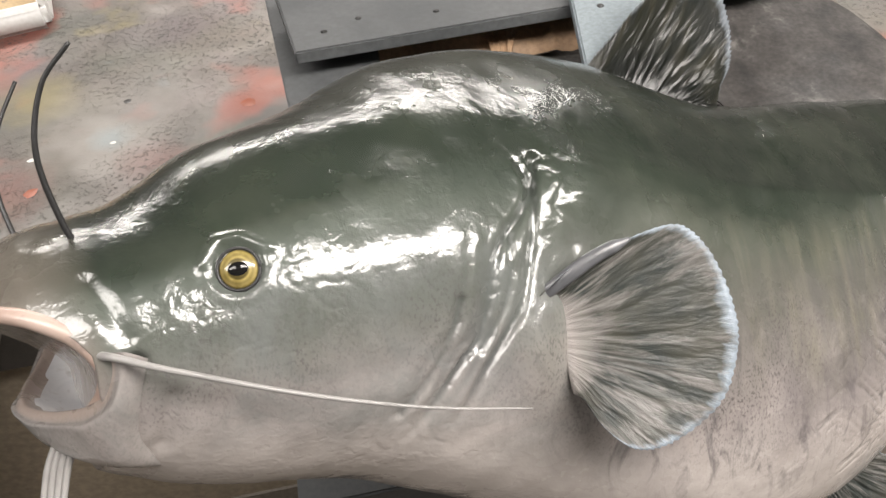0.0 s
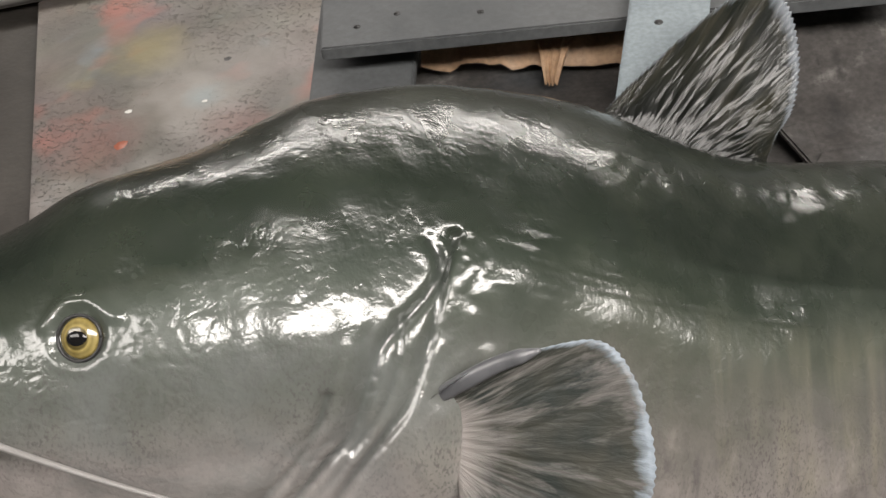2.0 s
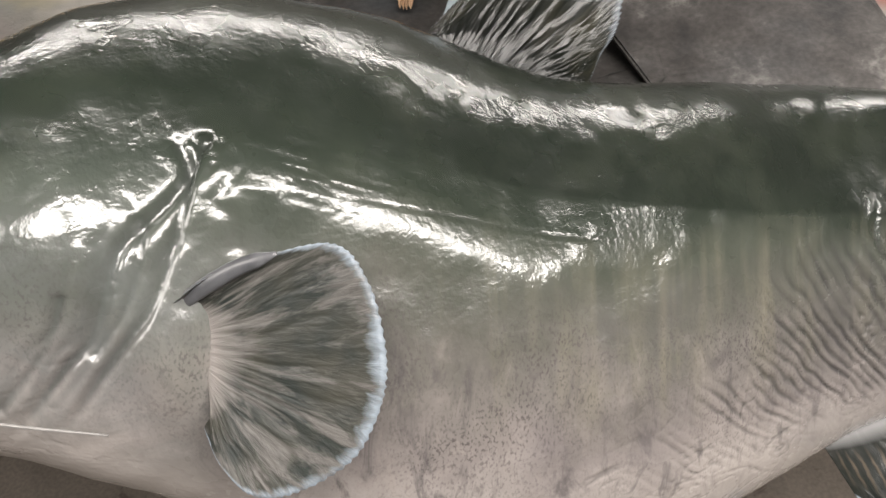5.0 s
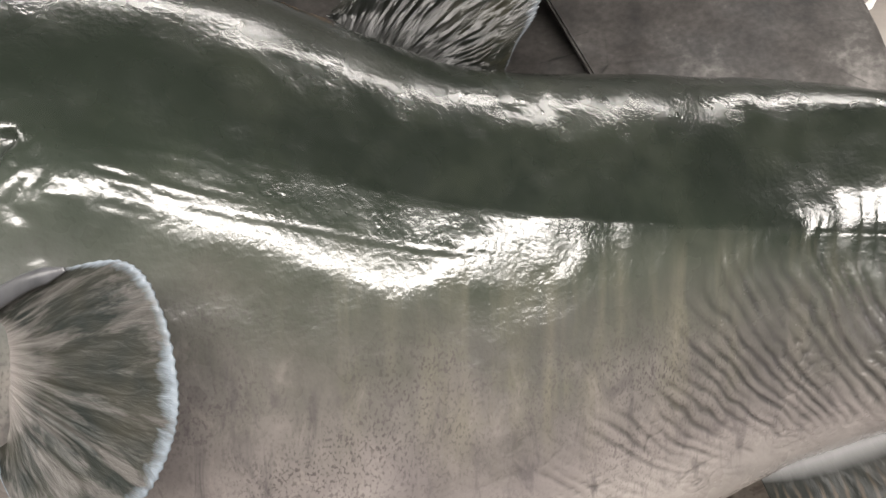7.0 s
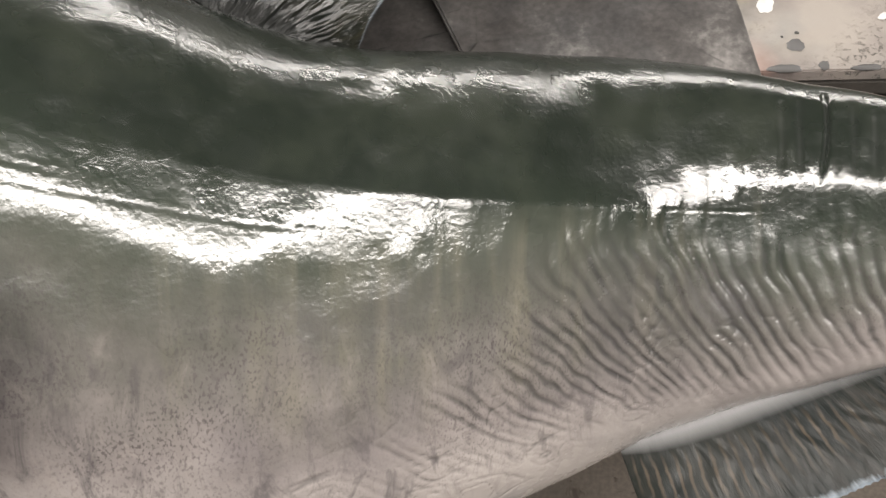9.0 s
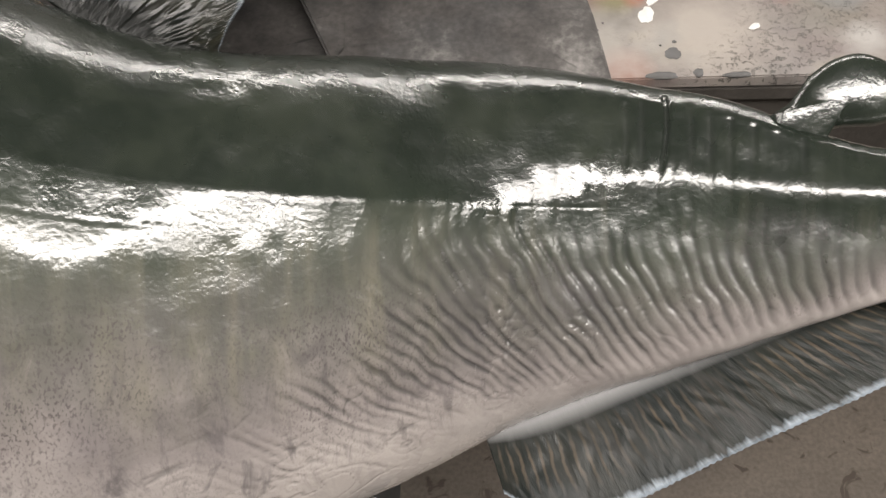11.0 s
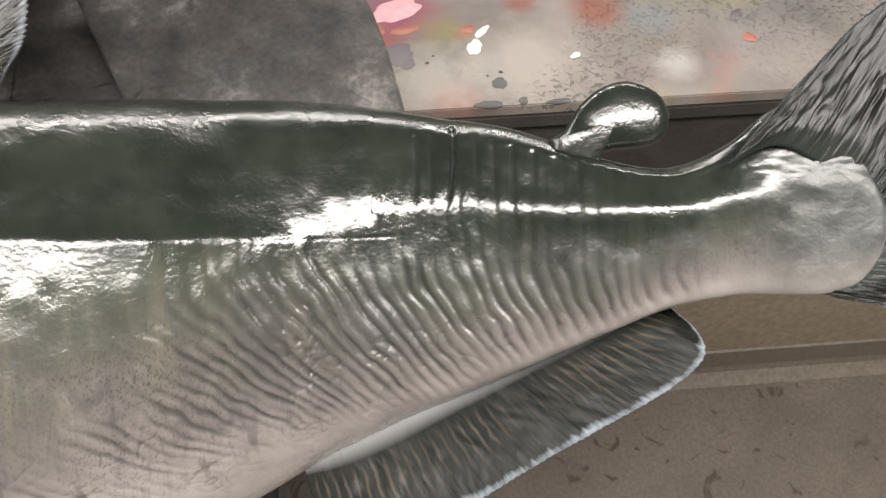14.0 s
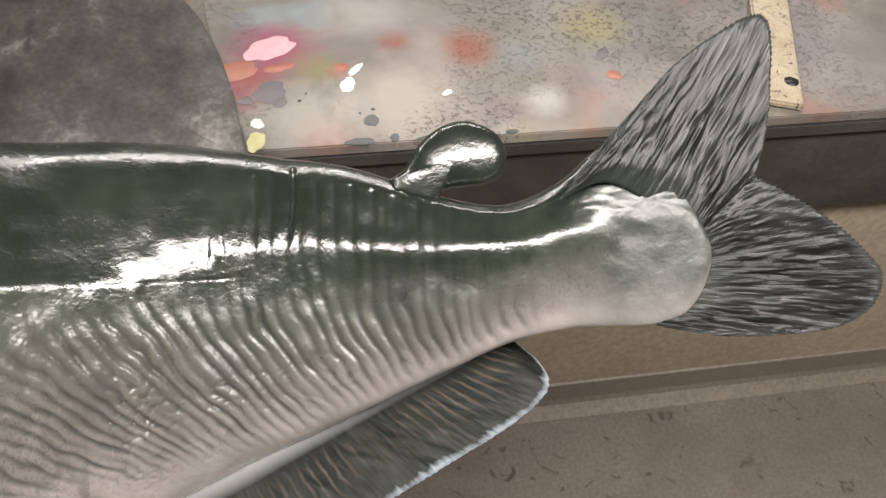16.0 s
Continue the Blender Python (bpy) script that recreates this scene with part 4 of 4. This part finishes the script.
def body():
    u = np.concatenate([np.linspace(-0.1595, -0.05, 130), np.linspace(-0.05, 0.40, 260)[1:], np.linspace(0.40, 1.02, 500)[1:], np.linspace(1.02, 1.126, 90)[1:]])
    nu = len(u)
    near, half = profile(u)[2:]
    top, bot = profile(u - turned(u) * half)[:2]
    # snout rounds off, upper lip line above the open mouth
    nose = np.sqrt(np.clip((u + 0.1600) / 0.020, 0, 1))
    lip = np.interp(u, [-0.160, -0.140, -0.120, -0.106, -0.090, -0.082], [0.008, 0.003, -0.005, -0.012, -0.024, -0.034])
    cut = step(u, -0.082, -0.074)
    clip = lip * (1 - cut) - 0.30 * cut
    mid = 0.020 * (1 - step(u, -0.115, -0.085)) + (top + bot) / 2 * step(u, -0.115, -0.085)
    top, bot = mid + (top - mid) * nose, mid + (bot - mid) * nose
    a = np.concatenate([np.linspace(0.5, 1.5, 90, endpoint=False), np.linspace(1.5, 2.5, 380, endpoint=False)]) * np.pi
    na = len(a)
    cosa, sina = np.cos(a), np.sin(a)
    uu = np.repeat(u[:, None], na, 1)
    s = sina
    power = (0.86 + 0.14 * step(u, 0.80, 1.03))[:, None]
    c = np.sign(cosa)[None, :] * np.abs(cosa)[None, :] ** power
    vm, b = ((top + bot) / 2)[:, None], ((top - bot) / 2)[:, None]
    vv = np.maximum(vm + b * s[None, :], clip[:, None])
    wc = (near - half)[:, None]
    ww = wc + half[:, None] * c
    ss = np.repeat(s[None, :], nu, 0)
    front = step(c, 0.0, 0.25)
    dd, pig_shade = relief(uu, vv, ss)
    dd = dd * front * step(uu, -0.155, -0.125)
    nv = s[None, :] / np.maximum(b, 0.02)
    nw = c / np.maximum(half[:, None], 0.02)
    ln = np.hypot(nv, nw)
    shear = turned(u)[:, None] * (ww - near[:, None])
    vv, ww = vv + dd * nv / ln, ww + dd * nw / ln
    verts = np.stack([uu + shear, vv, ww], -1).reshape(-1, 3)
    i, k = np.meshgrid(np.arange(nu - 1), np.arange(na), indexing="ij")
    k2 = (k + 1) % na
    faces = np.stack([i * na + k, (i + 1) * na + k, (i + 1) * na + k2, i * na + k2], -1).reshape(-1, 4)
    faces = [tuple(f) for f in faces] + [tuple(range(na)), tuple((nu - 1) * na + j for j in range(na))[::-1]]
    rel = (ss + 1) / 2
    uv = np.stack([(uu + 0.17) / 1.31, rel], -1).reshape(-1, 2)
    over = np.clip(0.5 + 5 * (vv - lateral(uu)), 0, 1)
    # second map: groove pigment with painted shade, and height over the lateral line
    uv2 = np.stack([0.5 + 0.5 * pig_shade, over], -1).reshape(-1, 2)
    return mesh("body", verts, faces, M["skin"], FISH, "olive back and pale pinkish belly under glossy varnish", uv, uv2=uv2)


body()


def spread(p):
    """The same line with its points at even distances."""
    d = np.concatenate([[0], np.cumsum(np.linalg.norm(np.diff(p, axis=0), axis=1))])
    q = np.linspace(0, d[-1], len(p))
    return np.column_stack([np.interp(q, d, p[:, k]) for k in range(p.shape[1])])


def fin(name, root, tip, w_root, w_tip, material, rays=40, rows=26, ridge=0.0016, jag=0.003, thick=0.0025, bulge=0.0, label="", seed=0, even=False):
    """A rayed fin between a root line and an outer line."""
    r, t = smooth_path(root, 281), smooth_path(tip, 281)
    if even:
        r, t = spread(r), spread(t)
    n = len(r)
    q = np.linspace(0, 1, n)
    rnd = np.random.RandomState(seed)
    jitter = np.interp(q, np.linspace(0, 1, 141), np.where(np.arange(141) % 2 == 0, 1.0, -1.0) * rnd.uniform(0.4, 1, 141)) * jag
    verts, uv = [], []
    for side in (1, -1):
        for j in range(rows):
            f = j / (rows - 1)
            p = r * (1 - f) + t * f
            d = t - r
            d = d / np.maximum(np.linalg.norm(d, axis=1, keepdims=True), 1e-6)
            p = p + d * (jitter * f ** 6)[:, None]
            w = w_root * (1 - f) + w_tip * f + bulge * np.sin(np.pi * q) * np.sin(np.pi * f * 0.5)
            fan = q + 0.035 * value_noise(q * 6, f * 3 + 0 * q, seed + 9) + 0.010 * value_noise(q * 23, f * 7 + 0 * q, seed + 11)
            wave = ridge * (0.12 * np.sin(2 * np.pi * rays * fan) + 1.6 * value_noise(fan * rays * 0.8, f * 2.2 + 0 * q, seed) + 1.2 * value_noise(fan * rays * 1.9, f * 6.0 + 0 * q, seed + 1) + 0.7 * value_noise(fan * rays * 4.1, f * 11.0 + 0 * q, seed + 2))
            wave = wave * (0.35 + 0.65 * np.sin(np.pi * min(0.9, 0.15 + f))) * min(1.0, 0.25 + 2.5 * f)
            z = w + wave + side * thick * (1 - 0.75 * f) * min(1.0, 0.15 + 5 * f) * np.clip(np.minimum(q, 1 - q) * 12, 0.05, 1)
            verts += list(np.column_stack([p, z]))
            uv += list(np.column_stack([q, np.full(n, f)]))
    faces = []
    m = rows * n
    for j in range(rows - 1):
        for i in range(n - 1):
            a0 = j * n + i
            faces.append((a0, a0 + 1, a0 + n + 1, a0 + n))
            faces.append((m + a0, m + a0 + n, m + a0 + n + 1, m + a0 + 1))
    for i in range(n - 1):
        a0 = (rows - 1) * n + i
        faces.append((a0, a0 + 1, m + a0 + 1, m + a0))
        faces.append((i, m + i, m + i + 1, i + 1))
    for j in range(rows - 1):
        faces.append((j * n, (j + 1) * n, m + (j + 1) * n, m + j * n))
        faces.append((j * n + n - 1, m + j * n + n - 1, m + (j + 1) * n + n - 1, (j + 1) * n + n - 1))
    return mesh(name, verts, faces, material, FISH, label, uv)


fin("dorsal_fin", [(0.306, 0.148), (0.34, 0.124), (0.38, 0.108), (0.436, 0.098)],
    [(0.309, 0.158), (0.345, 0.190), (0.402, 0.234), (0.440, 0.254), (0.463, 0.236), (0.470, 0.190), (0.463, 0.148), (0.449, 0.126), (0.438, 0.103)],
    -0.285, -0.303, M["dark_fin"], 20, 40, 0.0008, 0.002, 0.004, label="dark glossy rayed fin with a pale edge", seed=2)
fin("pectoral_fin", [(0.176, -0.048), (0.186, -0.064), (0.190, -0.088), (0.192, -0.114)],
    [(0.180, -0.046), (0.206, -0.030), (0.242, -0.020), (0.276, -0.017), (0.293, -0.038), (0.301, -0.075), (0.297, -0.105), (0.280, -0.134), (0.248, -0.152), (0.222, -0.154), (0.204, -0.138), (0.194, -0.116)],
    -0.068, -0.050, M["pale_fin"], 40, 30, 0.00040, 0.0008, 0.003, 0.008, label="fan-shaped mottled fin with pale serrated edge", seed=3)
fin("anal_fin", [(0.640, -0.222), (0.72, -0.190), (0.80, -0.157), (0.88, -0.124), (0.963, -0.094)],
    [(0.656, -0.262), (0.692, -0.280), (0.744, -0.275), (0.841, -0.226), (0.905, -0.196), (0.957, -0.172), (0.989, -0.151), (0.997, -0.136), (0.989, -0.118), (0.976, -0.105), (0.966, -0.096)],
    -0.385, -0.346, M["anal_fin"], 44, 26, 0.0006, 0.0008, 0.004, 0.006, label="long dark fin with a pale bluish edge", seed=5, even=True)
fin("tail_fin_upper", [(1.000, 0.020), (1.038, 0.032), (1.068, 0.018), (1.092, -0.002), (1.104, -0.016), (1.108, -0.024)],
    [(1.030, 0.054), (1.065, 0.086), (1.103, 0.121), (1.140, 0.145), (1.180, 0.162), (1.193, 0.148), (1.190, 0.105), (1.182, 0.062), (1.170, 0.028)],
    -0.2825, -0.280, M["tail_fin"], 16, 44, 0.0008, 0.002, 0.004, label="dark upper tail lobe with ridged rays", seed=6)
fin("tail_fin_lower", [(1.116, -0.012), (1.117, -0.040), (1.106, -0.070), (1.070, -0.086)],
    [(1.170, 0.029), (1.206, 0.009), (1.246, -0.020), (1.275, -0.049), (1.284, -0.068), (1.270, -0.093), (1.229, -0.107), (1.145, -0.105), (1.085, -0.092)],
    -0.290, -0.285, M["tail_fin"], 16, 40, 0.0007, 0.002, 0.004, label="dark lower tail lobe with ridged rays", seed=7)
fin("pelvic_fin", [(0.475, -0.272), (0.50, -0.268), (0.53, -0.262)], [(0.49, -0.31), (0.53, -0.335), (0.575, -0.325), (0.585, -0.29), (0.545, -0.262)],
    -0.34, -0.34, M["pale_fin"], 16, 14, 0.0010, 0.0016, 0.003, label="pale fin under the belly", seed=8)


SPINE = soft_flesh("spine_skin", (0.060, 0.062, 0.066), (0.12, 0.122, 0.13))
spine_path = smooth_path([(0.166, -0.056, -0.074), (0.190, -0.042, -0.055), (0.218, -0.028, -0.047), (0.243, -0.0205, -0.044)], 40)
mesh("fin_spine", *tube(spine_path, list(np.interp(np.linspace(0, 1, 40), [0, 0.5, 0.85, 1], [0.004, 0.0052, 0.0044, 0.0012])), 14, 0.5), SPINE, FISH, "smooth pale leading spine of the side fin",
     uv=np.tile((0.3, 0.97), (400 + 160, 1)))


def adipose():
    out = smooth_path([(0.870, 0.050), (0.883, 0.058), (0.891, 0.068), (0.900, 0.080), (0.918, 0.0925), (0.941, 0.0965), (0.966, 0.085), (0.975, 0.065), (0.968, 0.047), (0.953, 0.0405), (0.936, 0.0395), (0.924, 0.039), (0.914, 0.036), (0.909, 0.028), (0.902, 0.015), (0.885, 0.014), (0.870, 0.035), (0.870, 0.050)], 110)
    c = np.array((0.925, 0.062))
    verts, faces = [], []
    rings, n = 14, len(out)
    for side in (1, -1):
        for j in range(rings):
            f = j / (rings - 1)
            p = c + (out - c) * f
            z = side * 0.013 * np.sqrt(max(0, 1 - f * f)) * (1 + 0.04 * value_noise(p[:, 0] * 40, p[:, 1] * 40, 4))
            verts += list(np.column_stack([p, np.full(n, -0.343) + z]))
    m = rings * n
    for j in range(rings - 1):
        for i in range(n - 1):
            a0 = j * n + i
            faces += [(a0, a0 + 1, a0 + n + 1, a0 + n), (m + a0, m + a0 + n, m + a0 + n + 1, m + a0 + 1)]
    uv = np.tile((0.7, 0.86), (len(verts), 1))
    mesh("adipose_fin", verts, faces, M["skin"], FISH, "smooth olive fleshy fin", uv)


adipose()


def eye():
    def ball(name, r, squash, w, colour, rough, coat=1.0, parent=FISH, label="", centre=(0.0, 0.0)):
        bm = bmesh.new()
        bmesh.ops.create_uvsphere(bm, u_segments=40, v_segments=24, radius=r)
        for v in bm.verts:
            v.co = Vector((v.co.x + centre[0], v.co.y + centre[1], v.co.z * squash + w))
        return from_bm(name, bm, colour, parent, label, smooth=True)
    n = Nodes("gold_iris")
    v = n.coords()
    gold = n.ramp(n.noise(v, 160, 3), [(0.3, (0.22, 0.165, 0.045)), (0.7, (0.40, 0.32, 0.12))])
    far = n.node("ShaderNodeVectorMath", operation="LENGTH")
    flat = n.node("ShaderNodeVectorMath", operation="MULTIPLY")
    n.link(v, flat.inputs[0])
    flat.inputs[1].default_value = (1, 1, 0)
    n.link(flat.outputs["Vector"], far.inputs[0])
    ring_tone = n.ramp(n.math("MULTIPLY", far.outputs["Value"], 80), [(0.46, 0.25), (0.54, 1.0), (0.66, 0.6), (0.80, 1.0), (0.94, 0.25)])
    gold = n.mix(1.0, gold, ring_tone, "MULTIPLY")
    iris = n.done(gold, 0.25, coat=1.0, coat_rough=0.03)
    dark = plain("eye_black", (0.01, 0.01, 0.01), 0.1)
    glass = ball("eye", 0.0118, 0.55, -0.003, iris, 0.2, label="yellow glass eye")
    pupil = ball("pupil", 0.0060, 0.35, 0.0020, dark, 0.1, parent=glass, label="black pupil")
    pupil.scale = (1.0, 0.78, 1.0)
    ring = smooth_path([(0.0122 * math.cos(g), 0.0122 * math.sin(g), 0.0) for g in np.linspace(0, 2 * math.pi, 20)], 60)
    mesh("eyelid", *tube(ring, [0.0010] * 60, 8), M["wire"], FISH, "dark rim round the eye")


eye()


def jaw():
    """Lower jaw: sections from the throat over a rounded rim to the chin, round from the near corner to the far one."""
    rim = smooth_path([(-0.079, -0.034, 0.010), (-0.079, -0.043, 0.007), (-0.084, -0.055, 0.001), (-0.098, -0.061, -0.009), (-0.122, -0.061, -0.028), (-0.142, -0.057, -0.046), (-0.153, -0.051, -0.062), (-0.162, -0.043, -0.090), (-0.165, -0.031, -0.120), (-0.160, -0.012, -0.140), (-0.152, 0.010, -0.150)], 90)
    out = smooth_path([(-0.064, -0.036, 0.016), (-0.067, -0.049, 0.014), (-0.076, -0.065, 0.012), (-0.094, -0.074, 0.003), (-0.120, -0.071, -0.016), (-0.143, -0.066, -0.036), (-0.157, -0.058, -0.056), (-0.168, -0.052, -0.095), (-0.172, -0.040, -0.128), (-0.168, -0.015, -0.152), (-0.160, 0.005, -0.160)], 90)
    low = smooth_path([(-0.056, -0.040, 0.008), (-0.062, -0.058, 0.003), (-0.070, -0.074, 0.000), (-0.084, -0.095, -0.010), (-0.108, -0.092, -0.022), (-0.126, -0.084, -0.038), (-0.136, -0.077, -0.056), (-0.142, -0.075, -0.095), (-0.145, -0.070, -0.130), (-0.145, -0.060, -0.155), (-0.145, -0.050, -0.165)], 90)
    end = smooth_path([(-0.045, -0.045, -0.040), (-0.050, -0.060, -0.050), (-0.050, -0.080, -0.050), (-0.040, -0.106, -0.056), (-0.030, -0.110, -0.066), (-0.030, -0.106, -0.076), (-0.030, -0.108, -0.085), (-0.040, -0.118, -0.100), (-0.05, -0.112, -0.130), (-0.06, -0.10, -0.15), (-0.06, -0.09, -0.155)], 90)
    throat = np.array((-0.074, -0.050, -0.072))
    verts, uv, lining = [], [], []
    m = 44
    for i in range(90):
        inner = rim[i] + (throat - rim[i]) * 0.10 + np.array((0, -0.006, -0.004))
        deep = rim[i] + (throat - rim[i]) * 0.30 + np.array((0, -0.018, -0.010))
        sec = smooth_path([inner, rim[i], (rim[i] + out[i]) / 2 + 0.18 * (out[i] - throat) * 0.1, out[i], low[i], (low[i] * 0.5 + end[i] * 0.5) + np.array((-0.004, -0.003, 0.0)), end[i]], m)
        q = np.linspace(0, 1, m)
        sec[:, 1] += 0.0008 * value_noise(sec[:, 0] * 120, sec[:, 2] * 120, 61) * step(q, 0.2, 0.5)
        verts += list(sec)
        uv += [(0.045 + 0.085 * float(step(f, 0.22, 0.55)), 0.30 - 0.10 * float(step(f, 0.3, 0.7))) for f in q]
        bowl = smooth_path([rim[i] + (throat - rim[i]) * 0.07 + np.array((0, -0.004, -0.003)), deep, rim[i] * 0.35 + throat * 0.65 + np.array((0, -0.016, -0.008)), throat], 16)
        bowl[:, 1] += 0.0016 * value_noise(bowl[:, 0] * 70, bowl[:, 2] * 40, 62)
        lining += list(bowl)
    faces = [(i * m + k, (i + 1) * m + k, (i + 1) * m + k + 1, i * m + k + 1) for i in range(89) for k in range(m - 1)]
    mesh("lower_jaw", verts, faces, M["skin"], FISH, "pale pinkish lower jaw with a rounded lip", uv)
    faces = [(i * 16 + k, (i + 1) * 16 + k, (i + 1) * 16 + k + 1, i * 16 + k + 1) for i in range(89) for k in range(15)]
    mesh("mouth_lining", lining, faces, M["mouth"], FISH, "bluish-grey lining of the open mouth")
    lip = smooth_path([(-0.215, 0.008, -0.120), (-0.200, 0.008, -0.075), (-0.182, 0.006, -0.040), (-0.160, 0.003, -0.016), (-0.138, -0.001, -0.001), (-0.120, -0.006, 0.006), (-0.105, -0.013, 0.008), (-0.091, -0.022, 0.008), (-0.081, -0.034, 0.007), (-0.078, -0.045, 0.004), (-0.084, -0.056, -0.003), (-0.096, -0.063, -0.014)], 80)
    rad = np.interp(np.linspace(0, 1, 80), [0, 0.4, 0.7, 0.85, 1], [0.004, 0.005, 0.0068, 0.0070, 0.0035])
    mesh("upper_lip", *tube(lip, list(rad), 14), M["lip"], FISH, "salmon-pink lip round the open mouth")


jaw()


def nostrils():
    for u, v, w in ((-0.079, 0.043, -0.028), (-0.150, 0.050, -0.11)):
        ring = smooth_path([(u + 0.0045 * math.cos(g), v + 0.0028 * math.sin(g), w + 0.002 - 0.003 * math.sin(g)) for g in np.linspace(0, 2 * math.pi, 14)], 30)
        mesh("nostril", *tube(ring, [0.0011] * 30, 6), M["wire"], FISH, "small dark nostril")


nostrils()


def barbels():
    def one(name, ctrl, r0, r1, mat, label):
        p = smooth_path(ctrl, 60)
        mesh(name, *tube(p, list(np.linspace(r0, r1, 60)), 10), mat, FISH, label)
    pale = plain("pale_barbel", (0.30, 0.29, 0.28), 0.3)
    one("barbel", [(-0.082, -0.034, 0.010), (-0.068, -0.038, 0.019), (-0.04, -0.050, 0.020), (0.031, -0.078, 0.010), (0.095, -0.098, 0.001), (0.155, -0.112, -0.018)], 0.0027, 0.0006, pale, "long pale whisker from the corner of the mouth")
    one("barbel", [(-0.089, 0.026, -0.022), (-0.096, 0.044, -0.012), (-0.099, 0.083, 0.006), (-0.087, 0.117, 0.018), (-0.066, 0.136, 0.027)], 0.0022, 0.0013, M["wire"], "thin black whisker on the snout")
    one("barbel", [(-0.160, 0.045, -0.12), (-0.169, 0.070, -0.12), (-0.174, 0.10, -0.12), (-0.168, 0.138, -0.12), (-0.151, 0.172, -0.12)], 0.0020, 0.0014, M["wire"], "thin black whisker on the far side of the snout")
    for du in (0.0, 0.004, 0.008, 0.012):
        one("barbel", [(-0.124 + du, -0.078, -0.03), (-0.133 + du, -0.098, -0.03), (-0.138 + du, -0.13, -0.03), (-0.134 + du * 1.4, -0.18, -0.035)], 0.0024, 0.0014, pale, "pale whisker hanging from the chin")


barbels()
late_things()
